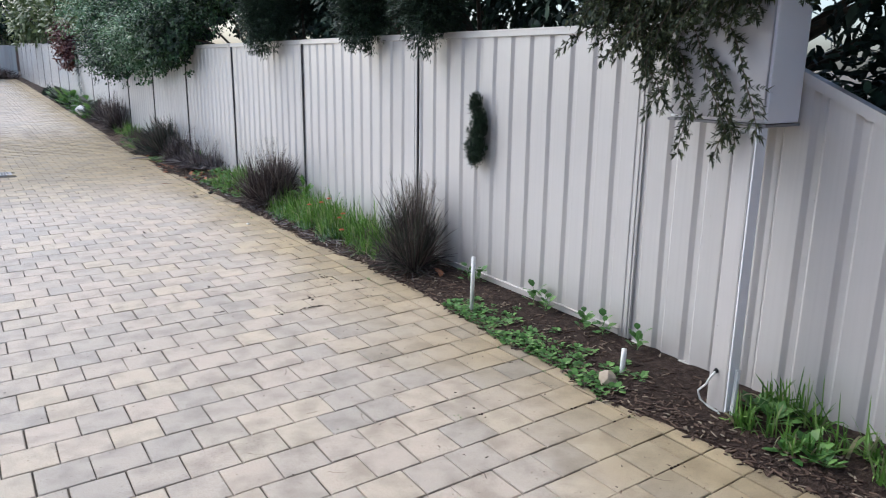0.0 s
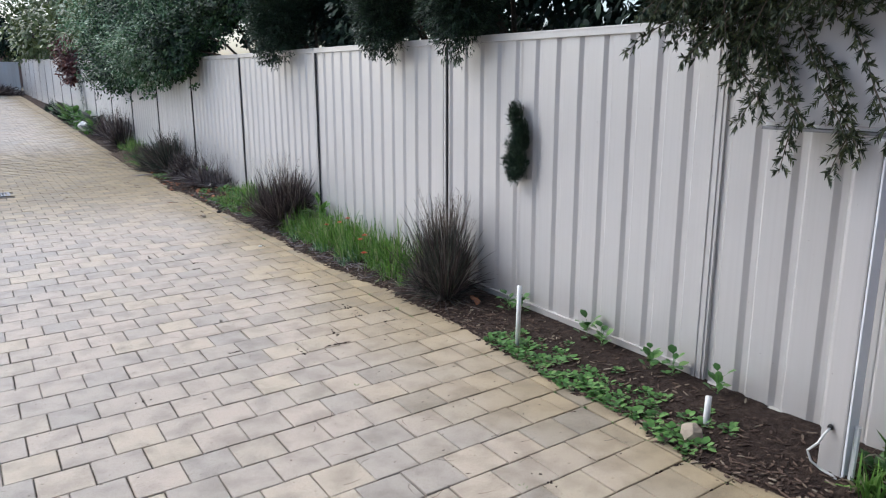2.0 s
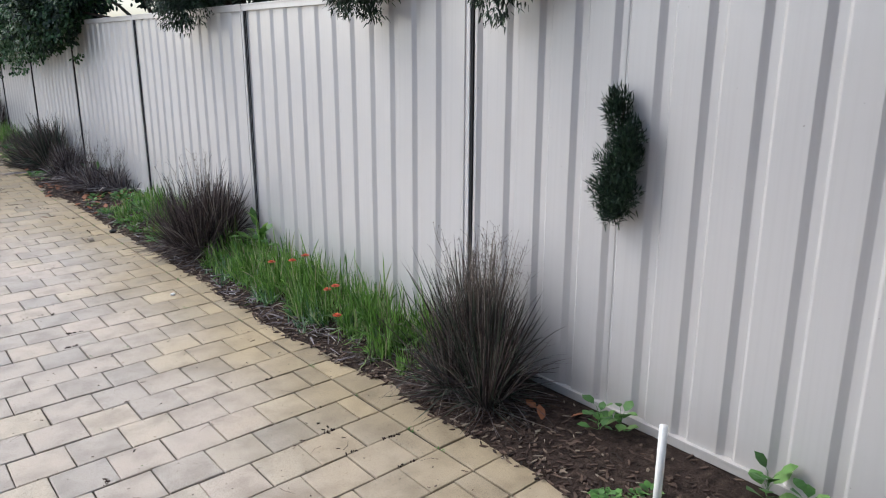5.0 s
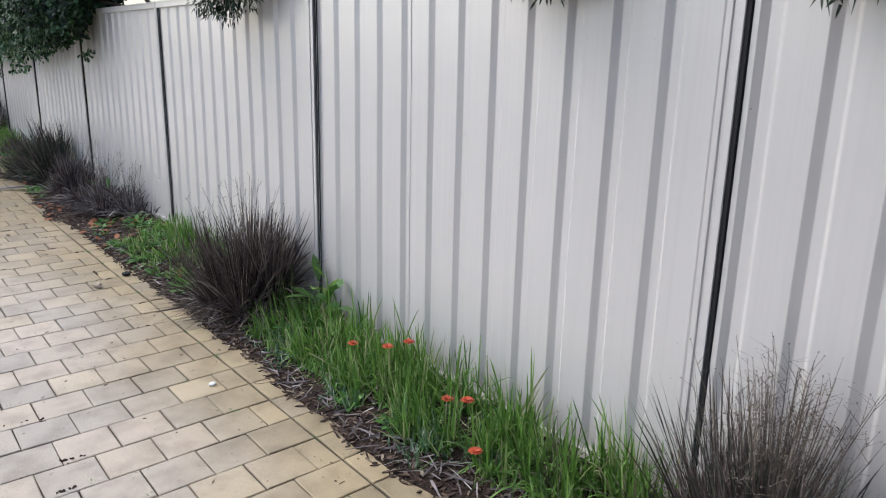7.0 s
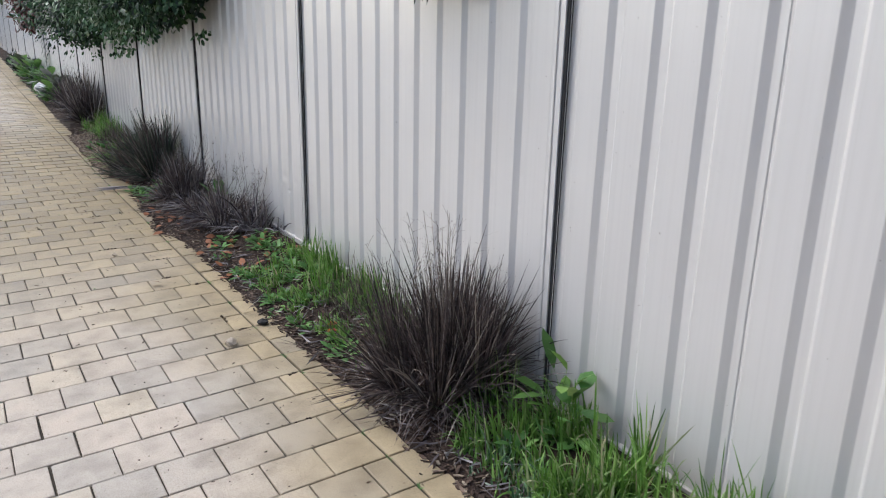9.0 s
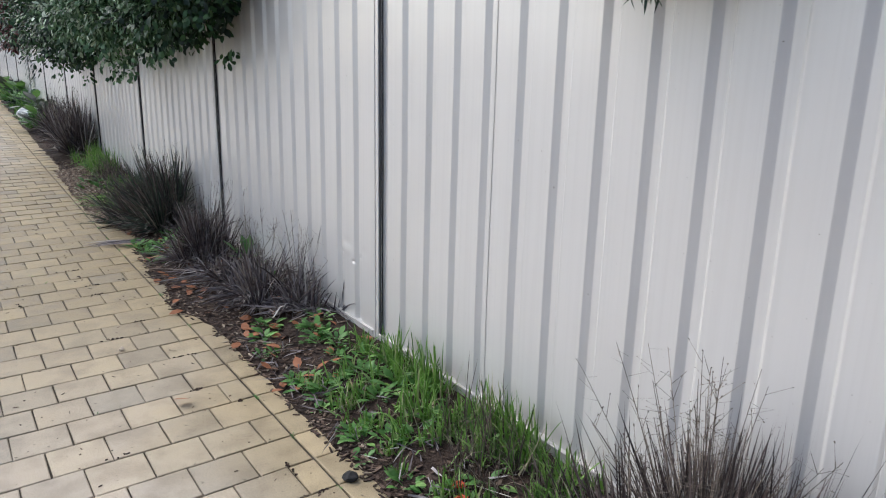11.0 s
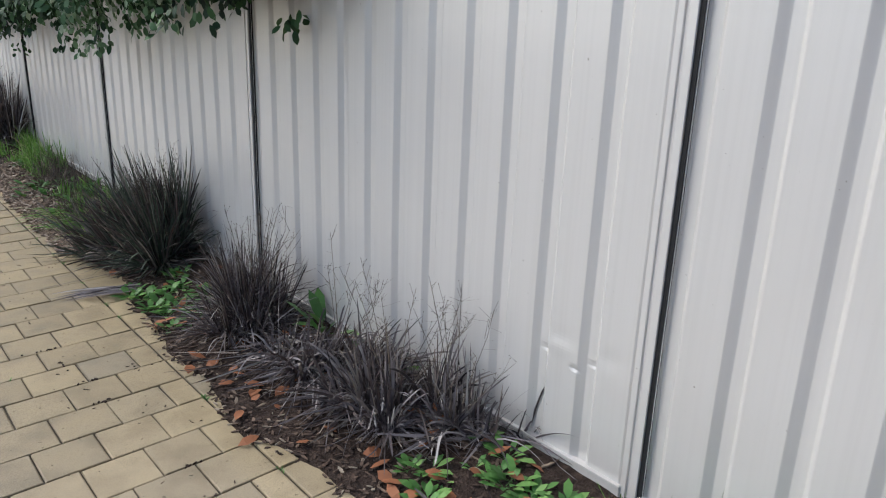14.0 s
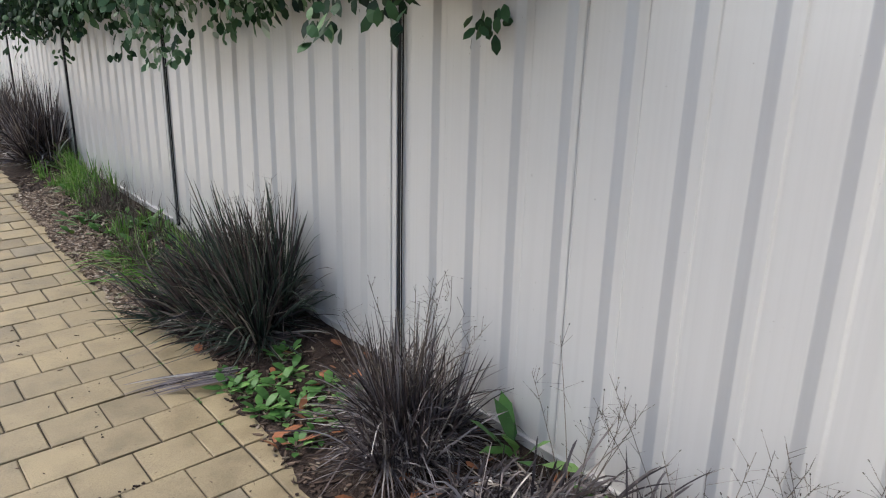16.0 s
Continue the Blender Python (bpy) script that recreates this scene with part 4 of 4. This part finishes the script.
def frond(soup, wood, p, q, sag, width):
    """A drooping cypress frond: a thin stem with forked side sprays of scale leaves."""
    mid = p.lerp(q, 0.5) + Vector((0, 0, sag))
    path = [p.lerp(mid, u).lerp(mid.lerp(q, u), u) for u in (0, 0.2, 0.4, 0.6, 0.8, 1.0)]
    tube(wood, path, 0.004, 0.0012, 4)
    run = (q - p).normalized()
    flat = run.cross(Vector((-1, 0, 0.2))).normalized()
    n = max(6, int((q - p).length / 0.02))
    for k in range(n):
        u = (k + 0.6) / n
        c = p.lerp(mid, u).lerp(mid.lerp(q, u), u)
        side = 1 if k % 2 else -1
        reach = width * (1.05 - 0.6 * u) * rng.uniform(0.5, 1.2)
        way = (flat * side * rng.uniform(0.5, 1.2) + run * rng.uniform(0.3, 1.1) + ball(0.5)).normalized()
        soup.blade(c, way, reach, 0.006, 0.15, 3)
        for i in range(8):
            at = c + way * (reach * (i + 0.5) / 8) - UP * (0.15 * reach * ((i + 0.5) / 8) ** 2)
            for lr in (-1, 1):
                soup.blade(at, (way + lr * way.cross(Vector((-1, 0, 0))) * 0.8 + ball(0.35)).normalized(), rng.uniform(0.014, 0.034), 0.0085, 0.1, 2)


hang_soup, twig_bm = Soup(), bmesh.new()
for _ in range(150):        # the thick hanging mass, ragged at its lower edge
    y = 1.85 + 1.0 * rng.betavariate(1.5, 1.1)
    low = 1.55 + 0.09 * math.sin(y * 9 + 1.0) + max(0.0, 2.4 - y) * 0.5
    p = Vector((rng.uniform(2.76, 3.0), y, rng.uniform(low + 0.15, 2.2)))
    q = Vector((p.x - rng.uniform(0.02, 0.14), y + rng.uniform(-0.16, 0.2), max(low, p.z - rng.uniform(0.1, 0.26))))
    frond(hang_soup, twig_bm, p, q, rng.uniform(0.02, 0.08), rng.uniform(0.05, 0.10))
for y, z, dy, dz in ((2.45, 1.55, -0.14, 0.17), (2.34, 1.5, 0.1, 0.16), (2.26, 1.45, -0.12, 0.1), (2.2, 1.42, 0.03, 0.24), (2.12, 1.5, -0.14, 0.2), (2.05, 1.42, -0.12, 0.16), (1.98, 1.36, 0.06, 0.18), (1.93, 1.5, -0.1, 0.2)):
    frond(hang_soup, twig_bm, Vector((2.76, y, z)), Vector((2.73, y + dy, z - dz)), 0.04, 0.075)
    frond(hang_soup, twig_bm, Vector((2.84, y + 0.16, z + 0.24)), Vector((2.76, y, z)), 0.05, 0.05)
hanging = thing("cypress_twigs", (2.75, 2.4, 1.7), "loose cypress fronds dangling in front of the cabinet", "foliage")
hang_soup.made("foliage", SPRAY, hanging)["kind"] = "stuff"
part("twig", twig_bm, BARK, hanging)["kind"] = "stuff"

# broad shrubs spilling over the fence
tree("shrub", (3.7, 10.6), [((3.3, 11.0, 2.5), (0.45, 0.6, 0.48)), ((3.08, 11.75, 2.2), (0.5, 0.62, 0.5)), ((3.4, 10.6, 2.9), (0.7, 1.0, 0.7)), ((2.9, 12.0, 1.96), (0.6, 0.74, 0.54))],
     OVAL, 30000, "green oval-leaved shrub spilling over the fence top", "shrub", (0.05, 0.031), "oval", "shrubs behind the fence", SHADY, 0.06, 0.35)
tree("shrub", (3.7, 13.2), [((2.85, 12.9, 1.95), (0.6, 0.74, 0.57)), ((2.78, 13.8, 1.92), (0.64, 0.78, 0.6)), ((3.3, 13.2, 2.9), (0.8, 1.2, 0.8))],
     PALE, 30000, "silvery green shrub with pale leaf tips over the fence", "shrub", (0.052, 0.029), "oval", "shrubs behind the fence", OVAL, 0.06, 0.35)
tree("shrub", (3.75, 16.3), [((2.85, 15.2, 1.85), (0.6, 0.85, 0.65)), ((2.8, 16.4, 1.82), (0.65, 0.9, 0.7)), ((2.85, 17.6, 1.85), (0.6, 0.9, 0.65)), ((3.3, 16.4, 2.9), (0.9, 1.6, 0.9))],
     OVAL, 26000, "dark green shrub hanging low over the fence", "shrub", (0.06, 0.034), "oval", "shrubs behind the fence", SHADY, 0.06, 0.35)
tree("shrub", (3.8, 20.5), [((3.0, 19.3, 2.5), (0.7, 1.2, 0.7)), ((3.1, 21.3, 2.7), (0.7, 1.2, 0.8)), ((3.4, 20.4, 3.6), (1.1, 2.0, 1.1))],
     PALE, 6500, "tall silvery shrub above the fence", "shrub", (0.10, 0.05), "oval", "shrubs behind the fence", LIGHT_TREE, 0.07, 0.35)
tree("red_shrub", (3.5, 24.6), [((2.95, 24.6, 2.0), (0.42, 0.75, 0.45)), ((3.0, 24.4, 1.65), (0.35, 0.6, 0.35)), ((3.05, 24.9, 2.4), (0.35, 0.6, 0.3))],
     RED_LEAF, 2600, "dark red-leaved shrub leaning over the fence", "shrub", (0.12, 0.06), "oval", "", None, 0.05, 0.3)
vine = Soup()
for k in range(60):
    t = k / 60
    p = Vector((3.08, 24.0 - 0.8 * t + 0.1 * math.sin(t * 20), 1.5 - 1.2 * t + 0.2))
    vine.leaf(p + ball(0.06), Vector((-0.3, rng.uniform(-1, 1), -0.5)), Vector((-1, 0, 0.4)), 0.13, 0.08)
tagged(vine.made("vine", DEEP_GREEN), "dark green vine trailing down the fence", "vine")
for (x, y, z), r, mat, n, lab in (((4.6, 28, 4.2), (1.8, 2.6, 2.2), LIGHT_TREE, 4200, "tall olive green tree beyond the fence"),
                                  ((3.9, 35, 4.6), (2.0, 3.0, 2.6), LIGHT_TREE, 3600, "broad olive green tree beyond the fence"),
                                  ((1.4, 51.5, 5.4), (2.4, 2.2, 3.0), SHADY, 4200, "dark blue-green tree behind the end fence"),
                                  ((-1.6, 53, 6.4), (2.6, 2.2, 2.6), SHADY, 3600, "dark tree rising behind the house"),
                                  ((4.4, 52, 4.6), (2.0, 2.0, 2.6), LIGHT_TREE, 3200, "olive green tree behind the end fence"),
                                  ((6.5, 41, 5.0), (2.0, 3.0, 2.8), LIGHT_TREE, 2600, "olive green tree further behind the fence")):
    tree("tree", (x, y), [((x, y, z), r), ((x - r[0] * 0.5, y + 0.4, z - r[2] * 0.55), (r[0] * 0.6, r[1] * 0.6, r[2] * 0.5)), ((x + r[0] * 0.5, y, z - r[2] * 0.5), (r[0] * 0.6, r[1] * 0.6, r[2] * 0.5))],
         mat, n, lab, "tree", (0.24, 0.12), "oval", "trees in the distance", None, 0.16, 0.3)

# heap of cut branches at the end of the driveway
heap = Soup()
for _ in range(1100):
    x = 1.75 + rng.gauss(0, 0.65)
    y = FAR_Y - 0.9 + rng.uniform(-0.6, 0.5)
    z = gz(FAR_Y)
    a = rng.uniform(0, 6.3)
    heap.blade(Vector((x, y, z)), Vector((math.cos(a), math.sin(a) * 0.4, rng.uniform(0.1, 1.0))), rng.uniform(0.3, 1.25) * math.exp(-0.5 * (x - 1.75) ** 2), 0.05, 0.3, 4, z)
tagged(heap.made("brush_heap", PURPLE), "dark heap of cut branches by the end fence", "brush heap", kind="stuff")

# ---- white house at the end ----
HY = 42.0
hz = gz(HY)
house = thing("house", (-3, HY + 3, hz), "white rendered house with a red tiled roof", "house")
bm = bmesh.new()
for b in ((-7.0, -0.42, HY, HY + 0.25, hz - 0.2, hz + 2.55), (0.36, 0.46, HY, HY + 0.25, hz - 0.2, hz + 2.55), (-0.42, 0.36, HY, HY + 0.25, hz - 0.2, hz + 0.85), (-0.42, 0.36, HY, HY + 0.25, hz + 2.05, hz + 2.55),
          (0.21, 0.46, HY + 0.25, HY + 3.5, hz - 0.2, hz + 2.55)):
    block(bm, *b)
part("wall", bm, RENDER, house)
bm = bmesh.new()
a = [bm.verts.new(c) for c in ((-7.4, HY - 0.5, hz + 2.5), (0.75, HY - 0.5, hz + 2.5), (0.75, HY + 7, hz + 2.5), (-7.4, HY + 7, hz + 2.5), (-4.4, HY + 3.2, hz + 4.2), (-2.2, HY + 3.2, hz + 4.2))]
for ids in ((0, 1, 5, 4), (1, 2, 5), (2, 3, 4, 5), (3, 0, 4), (3, 2, 1, 0)):
    bm.faces.new([a[i] for i in ids])
roof = part("roof", bm, ROOF, house)
part("gutter", block(bmesh.new(), -7.45, 0.8, HY - 0.6, HY - 0.505, hz + 2.44, hz + 2.58, 0.02), WHITE, roof)
win = part("window", block(bmesh.new(), -0.41, 0.35, HY + 0.08, HY + 0.12, hz + 0.86, hz + 2.04), GLASS, house, "dark sliding window with a fly screen")
bm = bmesh.new()
for b in ((-0.42, -0.37, 0.85, 2.05), (0.31, 0.36, 0.85, 2.05), (-0.09, -0.04, 0.9, 2.0), (-0.37, 0.31, 0.85, 0.9), (-0.37, 0.31, 2.0, 2.05)):
    block(bm, b[0], b[1], HY + 0.03, HY + 0.07, hz + b[2], hz + b[3])
part("frame", bm, WHITE, win)
# neighbour's roof beyond the end fence
nb = thing("neighbour_house", (2.5, 60, gz(60)), "distant brick house with a low grey roof", "house")
part("wall", block(bmesh.new(), -1.0, 6.0, 60, 66, gz(60) - 0.2, gz(60) + 2.7), plain("distant_brick", (0.25, 0.16, 0.13), 0.9), nb)
bm = bmesh.new()
a = [bm.verts.new(c) for c in ((-1.5, 59.5, gz(60) + 2.7), (6.5, 59.5, gz(60) + 2.7), (6.5, 66.5, gz(60) + 2.7), (-1.5, 66.5, gz(60) + 2.7), (1, 63, gz(60) + 4.3), (4, 63, gz(60) + 4.3))]
for ids in ((0, 1, 5, 4), (1, 2, 5), (2, 3, 4, 5), (3, 0, 4), (3, 2, 1, 0)):
    bm.faces.new([a[i] for i in ids])
part("roof", bm, plain("grey_roof_sheet", (0.2, 0.17, 0.17), 0.8), nb)

# ---- house beside the driveway and wall behind: unseen, added to block light ----
shade_house = thing("shade_house", (-5.5, -1, 0), "unseen plain brick house added beside the driveway to shade the near fence", "house")
BRICK = plain("brown_face_brick", (0.20, 0.13, 0.10), 0.9, (0.14, 0.095, 0.075), 9, 0.4)
part("wall", block(bmesh.new(), -8.0, -3.6, -8.0, 5.5, -0.2, 2.75), BRICK, shade_house)
bm = bmesh.new()
a = [bm.verts.new(c) for c in ((-8.5, -8.6, 2.76), (-3.0, -8.6, 2.76), (-3.0, 6.1, 2.76), (-8.5, 6.1, 2.76), (-5.75, -6.0, 4.9), (-5.75, 3.5, 4.9))]
for ids in ((0, 1, 4), (1, 2, 5, 4), (2, 3, 5), (3, 0, 4, 5), (3, 2, 1, 0)):
    bm.faces.new([a[i] for i in ids])
part("roof", bm, plain("dark_roof_tile", (0.12, 0.09, 0.08), 0.85), shade_house)

# out of view; keeps southern sky light off the near fence
shade_wall_south = part("shade_wall_south", block(bmesh.new(), -3.55, 3.5, -5.4, -5.1, -0.1, 3.6), BRICK)
tagged(shade_wall_south, "unseen plain brick wall added across the driveway to block southern light", "wall", kind="structure")

# ---- paving ----
PITCH_Y, PITCH_X, ROW_0, BORDER = 0.2021, 0.206, 2.734, 2.45
SKEW = 0.045      # the rows run slightly off square
paving = thing("paving", (0, 0, 0), "buff concrete pavers laid in running bond, stained ochre", "paving", kind="structure")


def paver_shape(w, d, rnd):
    """One paver with chamfered, slightly worn edges; its top lies at z = 0."""
    c, g = 0.0032, 0.0030
    w, d = w / 2 - g, d / 2 - g
    v = [(sx * w, sy * d, -0.03) for sx, sy in ((-1, -1), (1, -1), (1, 1), (-1, 1))]
    v += [(sx * (w + rnd.uniform(-0.001, 0.001)), sy * (d + rnd.uniform(-0.001, 0.001)), -0.0026) for sx, sy in ((-1, -1), (1, -1), (1, 1), (-1, 1))]
    v += [(sx * (w - c + rnd.uniform(-0.0015, 0.0015)), sy * (d - c + rnd.uniform(-0.0015, 0.0015)), 0.0) for sx, sy in ((-1, -1), (1, -1), (1, 1), (-1, 1))]
    v = [(x, y + SKEW * x, z) for x, y, z in v]
    f = [(8, 9, 10, 11)] + [(a + k, a + (k + 1) % 4, a + 4 + (k + 1) % 4, a + 4 + k) for a in (0, 4) for k in range(4)]
    return v, f


def shared(name, shapes):
    made = []
    for w, d in shapes:
        v, f = paver_shape(w, d, rng)
        me = bpy.data.meshes.new(name)
        me.from_pydata(v, [], f)
        me.materials.append(PAVER_ONE)
        made.append(me)
    return made


FULL = shared("paver", [(PITCH_X, PITCH_Y)] * 5)
HALF = shared("paver", [(PITCH_X / 2, PITCH_Y)] * 2)
many_v, many_f = [], []


def lay(x0, x1, y, single):
    w = x1 - x0
    if w < 0.03:
        return
    cx = (x0 + x1) / 2
    if DX0 - 0.02 < cx < DX1 + 0.02 and DY0 - 0.06 < y < DY1 + 0.06:
        return
    turn = Euler((rng.uniform(-0.006, 0.006), rng.uniform(-0.006, 0.006), rng.uniform(-0.008, 0.008)))
    at = Vector((cx + rng.uniform(-0.0015, 0.0015), y + SKEW * (cx - 2.24) + rng.uniform(-0.0015, 0.0015), gz(y) + rng.uniform(-0.0015, 0.0015)))
    if single:
        near_full = abs(w - PITCH_X) < 0.01
        ob = new("paver", rng.choice(FULL if near_full else HALF))
        ob.location, ob.rotation_euler = at, turn
        ob.parent = paving
        return
    v, f = paver_shape(w, PITCH_Y, rng)
    m = Matrix.Translation(at) @ turn.to_matrix().to_4x4()
    i = len(many_v)
    many_v.extend(tuple(m @ Vector(p)) for p in v)
    many_f.extend(tuple(i + k for k in q) for q in f)


for row in range(-38, 215):
    y = ROW_0 + (row + 0.5) * PITCH_Y
    if y > 45.5:
        break
    first = BORDER if row % 2 == 0 else BORDER - PITCH_X / 2
    edges = [BORDER] + ([first] if row % 2 else [])
    x = first
    while x > -3.2:
        x -= PITCH_X
        edges.append(x)
    for b, a in zip(edges, edges[1:]):
        lay(a, b, y, 9.0 < y < 13.3 and a > BORDER - 2.3)
    lay(BORDER + 0.004, BORDER + 0.204 + 0.012 * max(0.0, min(y - 14, 25)), y, False)
rest = mesh_object("pavers", many_v, many_f, PAVER_MANY, paving)
rest["kind"] = "stuff"
